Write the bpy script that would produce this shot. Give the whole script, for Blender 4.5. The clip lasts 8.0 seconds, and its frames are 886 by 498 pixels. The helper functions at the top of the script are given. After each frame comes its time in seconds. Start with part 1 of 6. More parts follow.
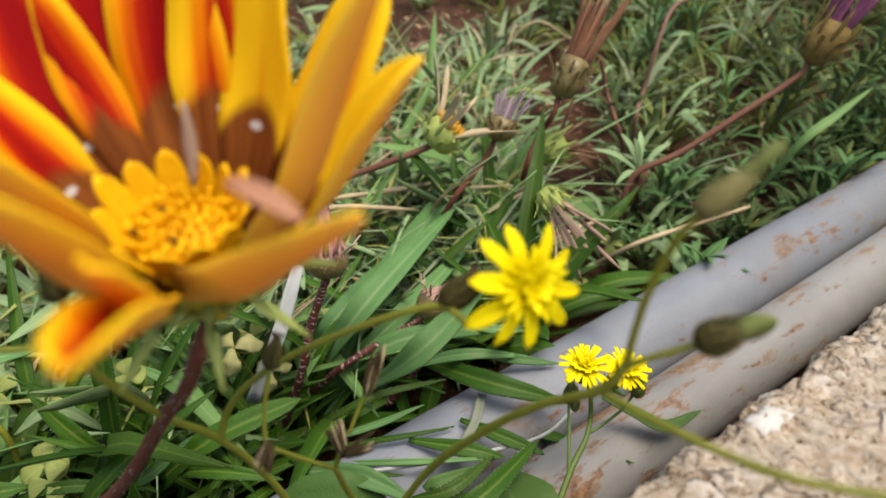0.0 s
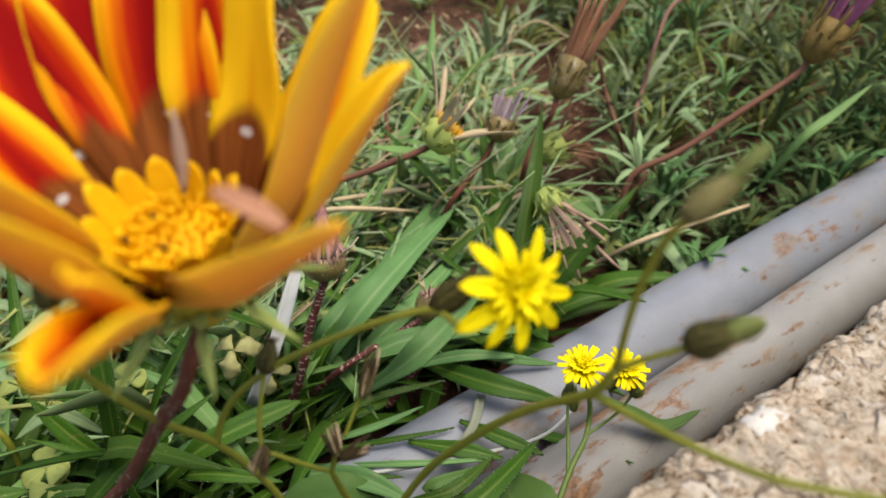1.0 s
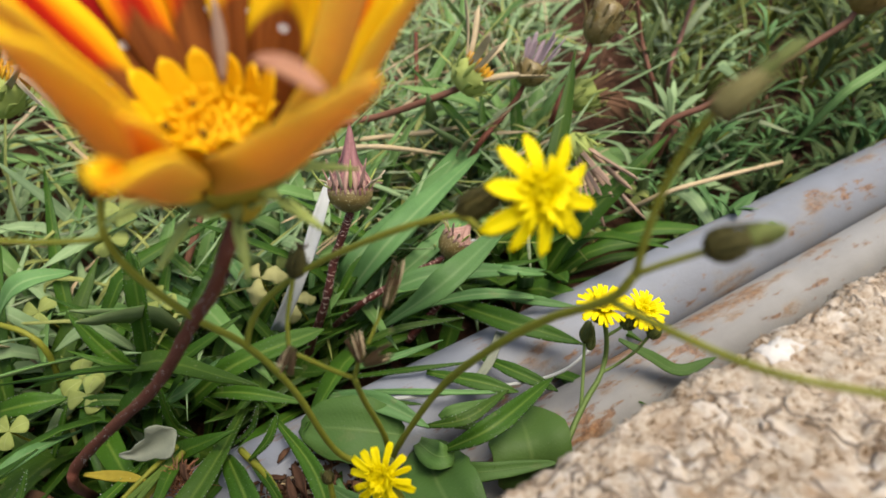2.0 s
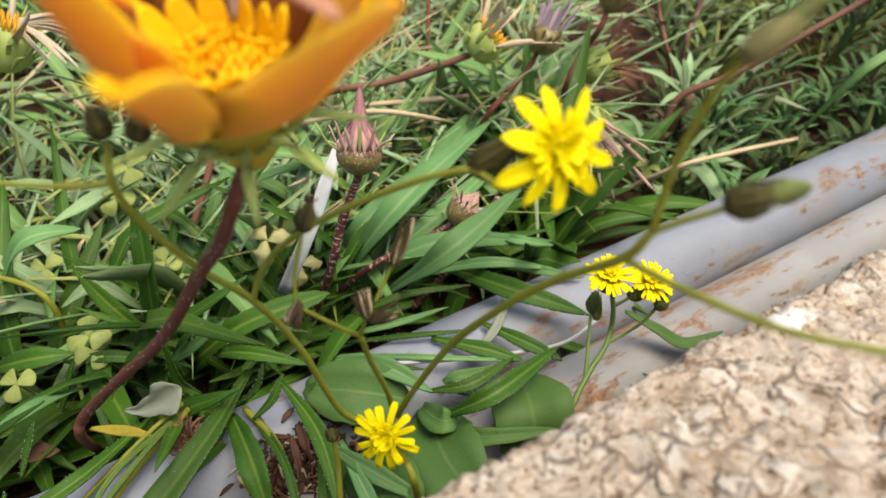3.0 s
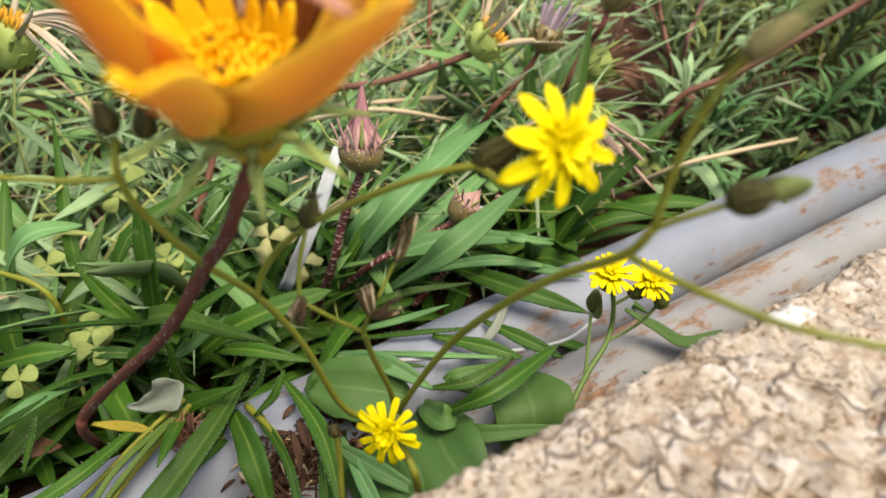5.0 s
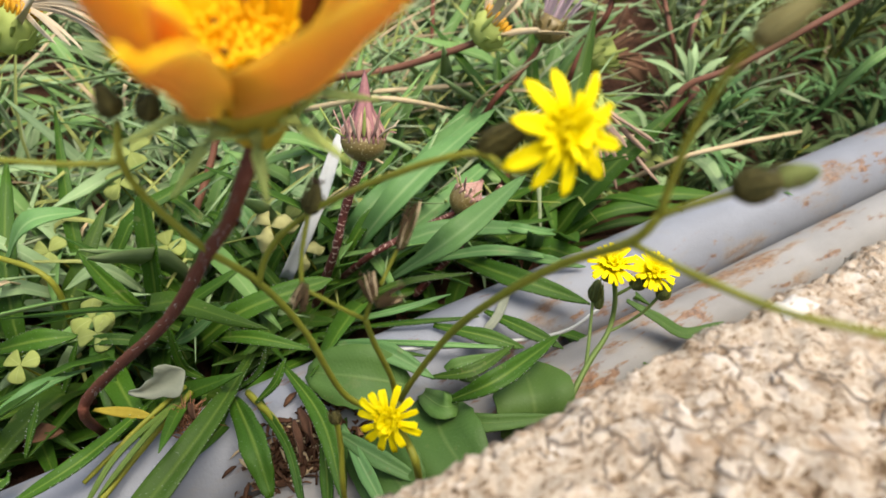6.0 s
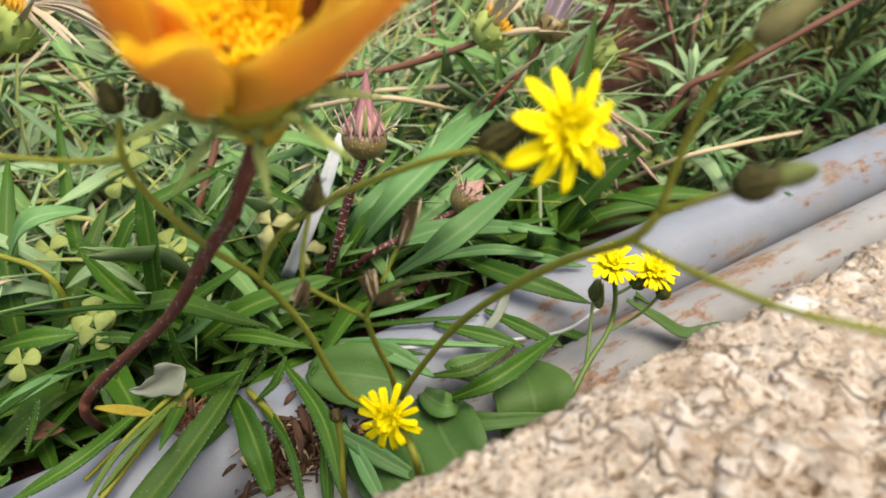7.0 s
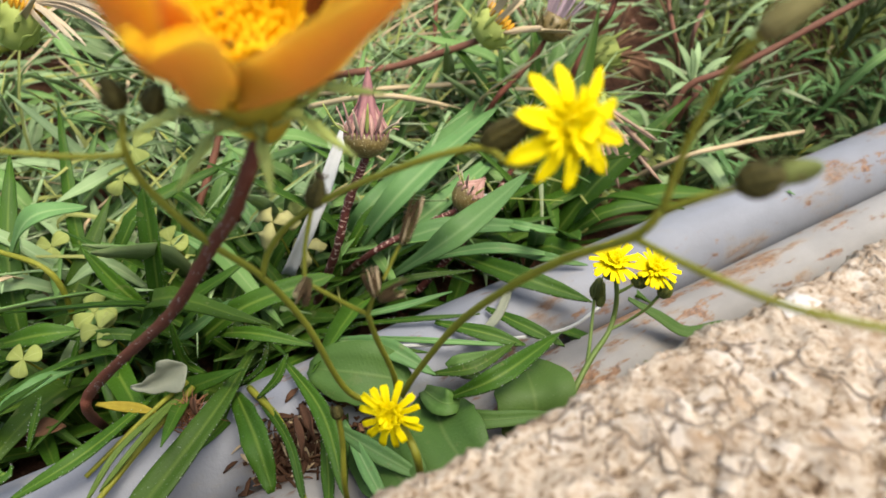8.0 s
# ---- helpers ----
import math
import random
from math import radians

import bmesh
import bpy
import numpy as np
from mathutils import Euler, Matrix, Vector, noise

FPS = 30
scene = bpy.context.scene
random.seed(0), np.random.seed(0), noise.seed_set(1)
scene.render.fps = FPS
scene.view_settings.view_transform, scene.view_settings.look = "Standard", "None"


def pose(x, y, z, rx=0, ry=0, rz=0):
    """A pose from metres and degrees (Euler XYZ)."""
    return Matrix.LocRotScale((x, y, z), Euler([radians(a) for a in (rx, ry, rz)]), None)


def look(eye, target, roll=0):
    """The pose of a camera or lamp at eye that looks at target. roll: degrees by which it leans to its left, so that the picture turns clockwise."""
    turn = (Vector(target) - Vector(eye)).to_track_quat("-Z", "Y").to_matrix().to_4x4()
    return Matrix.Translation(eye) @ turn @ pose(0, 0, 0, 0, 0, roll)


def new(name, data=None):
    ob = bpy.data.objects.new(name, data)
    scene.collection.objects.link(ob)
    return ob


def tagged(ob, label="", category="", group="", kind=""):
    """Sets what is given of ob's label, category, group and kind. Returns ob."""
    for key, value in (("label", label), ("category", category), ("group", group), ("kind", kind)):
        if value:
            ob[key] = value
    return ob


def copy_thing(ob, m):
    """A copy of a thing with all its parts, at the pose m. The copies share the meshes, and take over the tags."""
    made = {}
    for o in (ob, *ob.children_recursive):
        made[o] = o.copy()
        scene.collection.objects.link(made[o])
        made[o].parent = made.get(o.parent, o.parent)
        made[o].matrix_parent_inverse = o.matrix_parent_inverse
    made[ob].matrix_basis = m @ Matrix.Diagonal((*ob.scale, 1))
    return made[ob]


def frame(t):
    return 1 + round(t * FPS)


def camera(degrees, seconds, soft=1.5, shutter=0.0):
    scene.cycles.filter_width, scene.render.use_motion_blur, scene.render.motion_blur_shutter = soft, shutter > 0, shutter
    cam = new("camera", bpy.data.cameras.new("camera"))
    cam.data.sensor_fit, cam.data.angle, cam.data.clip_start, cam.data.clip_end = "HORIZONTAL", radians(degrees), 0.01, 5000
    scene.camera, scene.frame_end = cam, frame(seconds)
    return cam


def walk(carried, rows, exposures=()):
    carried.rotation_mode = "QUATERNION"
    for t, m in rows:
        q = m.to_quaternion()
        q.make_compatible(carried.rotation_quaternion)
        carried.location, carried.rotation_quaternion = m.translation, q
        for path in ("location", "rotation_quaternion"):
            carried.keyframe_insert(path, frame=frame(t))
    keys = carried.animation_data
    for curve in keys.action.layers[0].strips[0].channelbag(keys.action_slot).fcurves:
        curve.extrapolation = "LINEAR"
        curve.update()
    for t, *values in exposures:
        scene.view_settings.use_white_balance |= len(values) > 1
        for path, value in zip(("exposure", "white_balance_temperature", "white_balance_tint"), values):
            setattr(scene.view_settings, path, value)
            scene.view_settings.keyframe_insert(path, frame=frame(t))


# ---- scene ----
# A flower bed behind a low stone wall, seen over the wall from a hand's width away.
from mathutils.bvhtree import BVHTree

cam = camera(71.30, 8.0, soft=1.6)
cam.data.dof.use_dof = True
cam.data.dof.focus_distance = 0.225
cam.data.dof.aperture_fstop = 13.0
PATH = [
    (0, pose(0.00000, 0.00000, 0.25850, 55.988, 1.409, -0.951)),
    (0.5, pose(0.00111, 0.00002, 0.25869, 56.011, 1.754, -1.063)),
    (1, pose(0.00183, 0.00012, 0.25918, 55.975, 1.902, -1.034)),
    (1.5, pose(0.00246, -0.00422, 0.25766, 54.997, 2.153, 0.119)),
    (2, pose(0.00121, -0.00717, 0.25366, 52.056, 1.212, 2.100)),
    (2.2, pose(0.00090, -0.00739, 0.25154, 50.777, 1.056, 2.967)),
    (3.3, pose(0.00007, -0.00796, 0.24983, 49.660, 0.228, 3.407)),
    (3.5, pose(0.00007, -0.00796, 0.24983, 49.660, 0.228, 3.407)),
    (4, pose(-0.00039, -0.00886, 0.25004, 49.708, 0.159, 3.501)),
    (4.2, pose(-0.00039, -0.00886, 0.25004, 49.708, 0.159, 3.501)),
    (5.3, pose(-0.00077, -0.00934, 0.25001, 49.503, 0.049, 3.618)),
    (5.5, pose(-0.00103, -0.00967, 0.24998, 49.366, -0.023, 3.696)),
    (6, pose(-0.00098, -0.00929, 0.24915, 48.810, -0.196, 3.910)),
    (6.5, pose(-0.00084, -0.00969, 0.24944, 48.815, -0.210, 3.899)),
    (7, pose(-0.00097, -0.00990, 0.24902, 48.824, -0.271, 4.027)),
    (7.5, pose(-0.00112, -0.00981, 0.24911, 48.691, -0.269, 4.086)),
    (8, pose(-0.00126, -0.01014, 0.24870, 48.728, -0.364, 4.203)),
]
walk(cam, PATH, [(0.0, 1.1, 6800, 9), (2.0, 1.15, 6800, 9), (3.4, 1.46, 6800, 9), (8.0, 1.46, 6800, 9)])

# ---- world and light: a bright, thinly overcast day ----
SUN_UP, SUN_TURN = radians(73), radians(110)
world = bpy.data.worlds.new("sky")
scene.world = world
world.use_nodes = True
wn = world.node_tree.nodes
sky = wn.new("ShaderNodeTexSky")
sky.sky_type, sky.sun_disc = "NISHITA", False
sky.sun_elevation, sky.sun_rotation = SUN_UP, SUN_TURN
sky.air_density, sky.dust_density, sky.ozone_density = 1.0, 4.0, 0.6
wn["Background"].inputs["Strength"].default_value = 0.12
world.node_tree.links.new(sky.outputs[0], wn["Background"].inputs["Color"])
sun = new("sun", bpy.data.lights.new("sun", "SUN"))
sun.data.energy, sun.data.angle, sun.data.color = 1.5, radians(40), (1.0, 0.96, 0.9)
sun_dir = Vector((math.sin(SUN_TURN) * math.cos(SUN_UP), math.cos(SUN_TURN) * math.cos(SUN_UP), math.sin(SUN_UP)))
sun.matrix_world = look(tuple(sun_dir * 5), (0, 0, 0))

R = random.Random(11)

# ---- materials ----


class Nodes:
    """Short hand for building one material."""

    def __init__(self, name):
        self.m = bpy.data.materials.new(name)
        self.m.use_nodes = True
        self.t = self.m.node_tree
        self.b = self.t.nodes["Principled BSDF"]
        self.out = self.t.nodes["Material Output"]

    def n(self, kind, **kw):
        node = self.t.nodes.new("ShaderNode" + kind)
        for k, v in kw.items():
            if k == "op":
                node.operation = v
        return node

    def link(self, a, b):
        self.t.links.new(a, b)

    def coord(self, which="Object"):
        return self.n("TexCoord").outputs[which]

    def noise(self, scale, detail=4.0, rough=0.55, vec=None):
        node = self.n("TexNoise")
        node.inputs["Scale"].default_value = scale
        node.inputs["Detail"].default_value = detail
        node.inputs["Roughness"].default_value = rough
        self.link(vec if vec else self.coord(), node.inputs["Vector"])
        return node.outputs["Fac"]

    def ramp(self, fac, stops):
        node = self.n("ValToRGB")
        el = node.color_ramp.elements
        while len(el) < len(stops):
            el.new(0.5)
        for e, (p, c) in zip(el, stops):
            e.position = p
            e.color = (*c, 1) if len(c) == 3 else c
        self.link(fac, node.inputs["Fac"])
        return node.outputs["Color"]

    def math(self, op, a, b=0.0, clamp=False):
        node = self.n("Math", op=op)
        node.use_clamp = clamp
        for i, v in enumerate((a, b)):
            if isinstance(v, (int, float)):
                node.inputs[i].default_value = v
            else:
                self.link(v, node.inputs[i])
        return node.outputs[0]

    def mix(self, fac, a, b, kind="MIX"):
        node = self.n("Mix")
        node.data_type, node.blend_type = "RGBA", kind
        for i, v in zip((0, 6, 7), (fac, a, b)):
            if isinstance(v, (int, float)):
                node.inputs[i].default_value = v
            elif isinstance(v, tuple):
                node.inputs[i].default_value = (*v, 1)
            else:
                self.link(v, node.inputs[i])
        return node.outputs[2]

    def uv(self):
        s = self.n("SeparateXYZ")
        self.link(self.coord("UV"), s.inputs[0])
        return s.outputs[0], s.outputs[1]

    def rnd(self):
        return self.n("ObjectInfo").outputs["Random"]

    def island(self):
        return self.n("NewGeometry").outputs["Random Per Island"]

    def bump(self, height, strength=0.4, dist=0.001):
        node = self.n("Bump")
        node.inputs["Strength"].default_value = strength
        node.inputs["Distance"].default_value = dist
        self.link(height, node.inputs["Height"])
        self.link(node.outputs[0], self.b.inputs["Normal"])

    def done(self, color, rough=0.6, thin=0.0, spec=0.4):
        if isinstance(color, tuple):
            self.b.inputs["Base Color"].default_value = (*color, 1)
        else:
            self.link(color, self.b.inputs["Base Color"])
        if isinstance(rough, (int, float)):
            self.b.inputs["Roughness"].default_value = rough
        else:
            self.link(rough, self.b.inputs["Roughness"])
        self.b.inputs["Specular IOR Level"].default_value = spec
        if thin:
            tr = self.n("BsdfTranslucent")
            if isinstance(color, tuple):
                tr.inputs["Color"].default_value = (*color, 1)
            else:
                self.link(color, tr.inputs["Color"])
            mx = self.n("MixShader")
            mx.inputs[0].default_value = thin
            self.link(self.b.outputs[0], mx.inputs[1])
            self.link(tr.outputs[0], mx.inputs[2])
            self.link(mx.outputs[0], self.out.inputs["Surface"])
        return self.m


def leaf_mat(name, dark, light, rib, rough=0.36, thin=0.2, ribw=0.1, dust=0.12):
    k = Nodes(name)
    u, v = k.uv()
    grain = k.noise(900, 3)
    blot = k.noise(70, 3)
    c = k.mix(k.math("ADD", k.math("MULTIPLY", blot, 0.7), k.math("MULTIPLY", k.island(), 0.35)), dark, light)
    c = k.mix(k.math("MULTIPLY", grain, 0.3), c, light)
    # pale midrib, fading towards the tip
    off = k.math("ABSOLUTE", k.math("SUBTRACT", u, 0.5))
    line = k.math("SUBTRACT", 1.0, k.math("DIVIDE", off, ribw), clamp=True)
    line = k.math("MULTIPLY", line, k.math("SUBTRACT", 1.0, k.math("MULTIPLY", v, 0.7)))
    c = k.mix(line, c, rib)
    # side veins and pale dust specks
    vein = k.math("SINE", k.math("MULTIPLY", k.math("SUBTRACT", v, k.math("MULTIPLY", off, 0.35)), 150.0))
    c = k.mix(k.math("MULTIPLY", k.math("POWER", k.math("MAXIMUM", vein, 0.0), 6.0), 0.02), c, rib)
    c = k.mix(k.math("MULTIPLY", k.rnd(), 0.5), c, tuple(0.5 * x for x in dark))
    c = k.mix(k.math("MULTIPLY", k.math("GREATER_THAN", k.rnd(), 0.88), 0.06), c, (0.18, 0.19, 0.036))
    specks = k.math("MULTIPLY", k.math("GREATER_THAN", k.noise(1300, 1), 0.71), dust * 2)
    c = k.mix(specks, c, (0.27, 0.3, 0.25))
    c = k.mix(k.math("MULTIPLY", k.math("GREATER_THAN", k.noise(130, 5), 0.66), dust * 2), c, (0.18, 0.16, 0.07))
    k.bump(k.math("ADD", k.math("MULTIPLY", k.math("MULTIPLY", vein, blot), 0.1), k.math("ADD", grain, line)), 0.3, 0.0006)
    return k.done(c, k.math("ADD", rough, k.math("MULTIPLY", blot, 0.2)), thin, 0.2)


def plain_mat(name, a, b, rough=0.6, scale=300, thin=0.0, bump=0.3, spec=0.16, speck=None):
    k = Nodes(name)
    g = k.noise(scale, 4)
    big = k.noise(scale * 0.15, 3)
    f = k.math("ADD", k.math("MULTIPLY", g, 0.6), k.math("MULTIPLY", big, 0.6))
    f = k.math("ADD", f, k.math("MULTIPLY", k.math("SUBTRACT", k.island(), 0.5), 0.5))
    c = k.mix(k.math("SUBTRACT", f, 0.1, True), a, b)
    if speck:
        c = k.mix(k.math("GREATER_THAN", k.noise(1500, 2), 0.64), c, speck)
    k.bump(g, bump, 0.0008)
    return k.done(c, rough, thin, spec)


M_LEAF = leaf_mat("gazania leaf green", (0.095, 0.22, 0.042), (0.25, 0.42, 0.135), (0.38, 0.5, 0.21), 0.4, 0.32)
M_WAXY = leaf_mat("waxy blue green leaf", (0.058, 0.16, 0.04), (0.175, 0.335, 0.11), (0.3, 0.43, 0.18), 0.42, 0.28)
# deep green leaf, its colour darkened further for shade low in the bed
M_LEAF_SHADED = leaf_mat("deep green gazania leaf darkened for shade", (0.012, 0.05, 0.002), (0.052, 0.125, 0.008), (0.16, 0.23, 0.035), 0.46, 0.15)
M_SILVER = leaf_mat("silvery leaf", (0.2, 0.26, 0.12), (0.4, 0.46, 0.27), (0.44, 0.5, 0.3), 0.7, 0.3)
M_LEAF_BACK = leaf_mat("gazania leaf underside felt", (0.17, 0.25, 0.09), (0.3, 0.38, 0.18), (0.34, 0.42, 0.2), 0.8, 0.36)
M_GREY = leaf_mat("grey green foliage", (0.19, 0.31, 0.11), (0.39, 0.53, 0.27), (0.48, 0.59, 0.33), 0.5, 0.35)
M_FINE = leaf_mat("fine green foliage", (0.026, 0.052, 0.01), (0.105, 0.15, 0.042), (0.155, 0.2, 0.065), 0.6, 0.16)
M_PALE = leaf_mat("pale yellow green sprout", (0.26, 0.3, 0.06), (0.45, 0.48, 0.16), (0.48, 0.5, 0.2), 0.6, 0.4)
M_MOSS = leaf_mat("yellowish feathery foliage", (0.1, 0.135, 0.02), (0.26, 0.3, 0.08), (0.3, 0.34, 0.11), 0.6, 0.3)
M_BROAD = leaf_mat("broad leaf blue green", (0.042, 0.105, 0.018), (0.1, 0.188, 0.042), (0.17, 0.25, 0.075), 0.45, 0.2, 0.04, 0.06)
M_CLOVER = leaf_mat("clover leaf yellow green", (0.24, 0.3, 0.06), (0.4, 0.45, 0.14), (0.46, 0.5, 0.2), 0.6, 0.4, 0.04)
M_WILT = plain_mat("wilted cream leaf", (0.3, 0.29, 0.1), (0.46, 0.44, 0.2), 0.7, 200, 0.35)
M_STRAW = plain_mat("dry straw", (0.3, 0.215, 0.11), (0.52, 0.42, 0.26), 0.7)
M_DEAD = plain_mat("dead brown leaf", (0.06, 0.027, 0.0132), (0.168, 0.09, 0.048), 0.8, 200)
M_LITTER = plain_mat("dark rotting leaf", (0.025, 0.011, 0.006), (0.085, 0.042, 0.022), 0.85, 400)
M_WHITE = plain_mat("bleached dead leaf", (0.33, 0.336, 0.3), (0.468, 0.48, 0.456), 0.7, 200, 0.2)
M_YELLOWED = plain_mat("yellowed leaf", (0.18, 0.14, 0.012), (0.34, 0.27, 0.035), 0.6, 500, 0.15)
M_FLAKE = plain_mat("pale lichen flake", (0.4, 0.37, 0.32), (0.6, 0.57, 0.52), 0.9, 700, bump=0.8)
M_MAROON = plain_mat("maroon hairy stem", (0.06, 0.018, 0.01), (0.14, 0.05, 0.03), 0.75, 500, spec=0.12, speck=(0.16, 0.08, 0.055))


def ringed_stem_mat():
    """Dark maroon stem with short broken rings of pale scales."""
    k = Nodes("dark ringed bud stem")
    u, v = k.uv()
    g, big = k.noise(500, 4), k.noise(260, 2)
    c = k.mix(g, (0.03, 0.008, 0.006), (0.11, 0.03, 0.022))
    ring = k.math("SINE", k.math("ADD", k.math("MULTIPLY", v, 210.0), k.math("MULTIPLY", big, 9.0)))
    mark = k.math("MULTIPLY", k.math("GREATER_THAN", ring, 0.72), k.math("GREATER_THAN", k.noise(420, 2), 0.5))
    c = k.mix(k.math("MULTIPLY", mark, 0.85), c, (0.42, 0.3, 0.24))
    k.bump(k.math("ADD", g, mark), 0.5, 0.0006)
    return k.done(c, 0.6, 0.0, 0.2)


M_DARKSTEM = ringed_stem_mat()
M_REDSTEM = plain_mat("reddish stem", (0.096, 0.036, 0.024), (0.18, 0.084, 0.048), 0.6, 300)
M_STALK = plain_mat("pale green leaf stalk", (0.035, 0.07, 0.008), (0.09, 0.135, 0.024), 0.5, 400)
M_GREENSTEM = plain_mat("fresh green stem", (0.06, 0.1, 0.02), (0.13, 0.185, 0.05), 0.5, 400)
M_STEM = plain_mat("olive green stem", (0.095, 0.11, 0.01), (0.21, 0.21, 0.026), 0.5, 400)
M_CALYX = plain_mat("olive green calyx", (0.05, 0.065, 0.014), (0.14, 0.16, 0.045), 0.7, 500)
M_DRYBUD = plain_mat("dry seed head", (0.012, 0.008, 0.004), (0.1, 0.062, 0.026), 0.8, 1200)
M_POD = plain_mat("dark olive seed pod", (0.018, 0.017, 0.004), (0.078, 0.068, 0.018), 0.8, 900, bump=0.8)
M_OLIVE = plain_mat("pale olive seed pod", (0.15, 0.135, 0.045), (0.25, 0.22, 0.09), 0.7, 500, 0.35)
M_YELLOW = plain_mat("lemon yellow floret", (0.8, 0.62, 0.002), (0.88, 0.78, 0.006), 0.6, 300, 0.3, 0.1, spec=0.12)
M_CUP = plain_mat("yellow green flower cup", (0.5, 0.39, 0.035), (0.68, 0.55, 0.08), 0.7, 300, 0.5)
M_BRACT = plain_mat("pale green bract", (0.24, 0.31, 0.06), (0.42, 0.47, 0.14), 0.6, 300, 0.25)
M_SPENT = plain_mat("spent orange petal", (0.5, 0.22, 0.012), (0.66, 0.38, 0.03), 0.6, 300, 0.2)
M_CREAM = plain_mat("withered cream petal", (0.4, 0.31, 0.19), (0.56, 0.48, 0.34), 0.7, 300, 0.2)
M_BUFF = plain_mat("withered buff pink petal", (0.34, 0.2, 0.13), (0.52, 0.37, 0.27), 0.7, 300, 0.2)
M_PINK = plain_mat("withered pink brown petal", (0.18, 0.078, 0.054), (0.3, 0.174, 0.126), 0.7, 300, 0.1)
M_BUDCUP = plain_mat("speckled bud cup", (0.07, 0.045, 0.012), (0.19, 0.14, 0.042), 0.35, 600, spec=0.35, speck=(0.5, 0.44, 0.24))
M_BUDPINK = plain_mat("dusky pink folded petal", (0.1, 0.03, 0.034), (0.34, 0.17, 0.16), 0.6, 700)
M_BUDTAN = plain_mat("tan pink folded petal", (0.2, 0.09, 0.075), (0.42, 0.27, 0.21), 0.6, 700)
M_LILAC = plain_mat("withered lilac petal", (0.24, 0.162, 0.18), (0.36, 0.288, 0.3), 0.7, 300, 0.15)
M_BRONZE = plain_mat("bronze bract", (0.04, 0.024, 0.008), (0.24, 0.16, 0.04), 0.6, 500)
M_RUST = plain_mat("rust brown withered petal", (0.132, 0.045, 0.018), (0.312, 0.162, 0.09), 0.7, 250, 0.1)
M_PURPLE = plain_mat("purple floret", (0.096, 0.012, 0.042), (0.276, 0.102, 0.18), 0.6, 300, 0.15)


def petal_mat(name, heart):
    """Inner face of the gazania petal: red heart, orange and yellow edges, brown base with a white dot."""
    k = Nodes(name)
    u, v = k.uv()
    off = k.math("MULTIPLY", k.math("ABSOLUTE", k.math("SUBTRACT", u, 0.5)), 2.0)
    streak_in = k.n("Combine" + "XYZ")
    k.link(k.math("MULTIPLY", u, 22.0), streak_in.inputs[0])
    k.link(k.math("MULTIPLY", v, 1.6), streak_in.inputs[1])
    k.link(k.math("MULTIPLY", k.rnd(), 30.0), streak_in.inputs[2])
    streak = k.noise(1.0, 3, 0.6, streak_in.outputs[0])
    edge = k.math("ADD", off, k.math("MULTIPLY", k.math("SUBTRACT", streak, 0.5), 0.5))
    red_w = k.math("SUBTRACT", k.math("ADD", heart, k.math("MULTIPLY", k.rnd(), 0.12)), k.math("MULTIPLY", k.math("POWER", v, 2.0), 0.5))
    f = k.math("ADD", k.math("MULTIPLY", k.math("SUBTRACT", edge, red_w), 1.25), 0.5, True)
    c = k.ramp(f, [(0.0, (0.3, 0.004, 0.004)), (0.35, (0.5, 0.024, 0.003)), (0.6, (0.82, 0.22, 0.002)), (1.0, (0.9, 0.57, 0.012))])
    low = k.math("MULTIPLY", k.math("SUBTRACT", 0.68, k.math("ADD", v, k.math("MULTIPLY", off, 0.2))), 5.0, True)
    c = k.mix(k.math("MULTIPLY", low, k.math("MULTIPLY", streak, max(0.25, heart + 0.5))), c, (0.2, 0.008, 0.003))
    base = k.math("SUBTRACT", 1.0, k.math("MULTIPLY", k.math("SUBTRACT", k.math("ADD", v, k.math("MULTIPLY", k.math("MULTIPLY", off, off), 0.14)), 0.46), 16.0), True)
    c = k.mix(base, c, k.ramp(streak, [(0.3, (0.11, 0.027, 0.0045)), (0.7, (0.26, 0.08, 0.014))]))
    dv = k.math("DIVIDE", k.math("SUBTRACT", v, 0.41), 0.018)
    du = k.math("DIVIDE", k.math("SUBTRACT", u, 0.5), 0.1)
    d = k.math("ADD", k.math("MULTIPLY", dv, dv), k.math("MULTIPLY", du, du))
    c = k.mix(k.math("LESS_THAN", d, 1.0), c, (0.51, 0.48, 0.444))
    k.bump(streak, 0.4, 0.0008)
    return k.done(c, 0.65, 0.25, 0.08)


def petal_back_mat():
    k = Nodes("gazania petal outer face")
    u, v = k.uv()
    off = k.math("MULTIPLY", k.math("ABSOLUTE", k.math("SUBTRACT", u, 0.5)), 2.0)
    streak = k.noise(600, 3)
    f = k.math("ADD", k.math("MULTIPLY", off, 0.75), k.math("MULTIPLY", streak, 0.3))
    c = k.ramp(f, [(0.2, (0.88, 0.44, 0.075)), (0.55, (0.93, 0.55, 0.07)), (0.9, (0.95, 0.7, 0.08))])
    k.bump(streak, 0.3, 0.0006)
    return k.done(c, 0.6, 0.4, 0.1)


M_PETAL_RED = petal_mat("gazania petal with a broad red heart", 0.8)
M_PETAL = petal_mat("orange gazania petal", 0.5)
M_PETAL_GOLD = petal_mat("golden gazania petal", -0.12)
M_PETAL_BACK = petal_back_mat()
M_DISC = plain_mat("disc floret orange", (0.7, 0.34, 0.004), (0.88, 0.56, 0.01), 0.6, 500, 0.15, spec=0.12)
M_DISC_DARK = plain_mat("disc floret dark tip", (0.048, 0.015, 0.003), (0.18, 0.072, 0.006), 0.6, 600)
M_SALMON = plain_mat("salmon pink petal tip", (0.36, 0.144, 0.072), (0.45, 0.24, 0.144), 0.5, 300, 0.2)
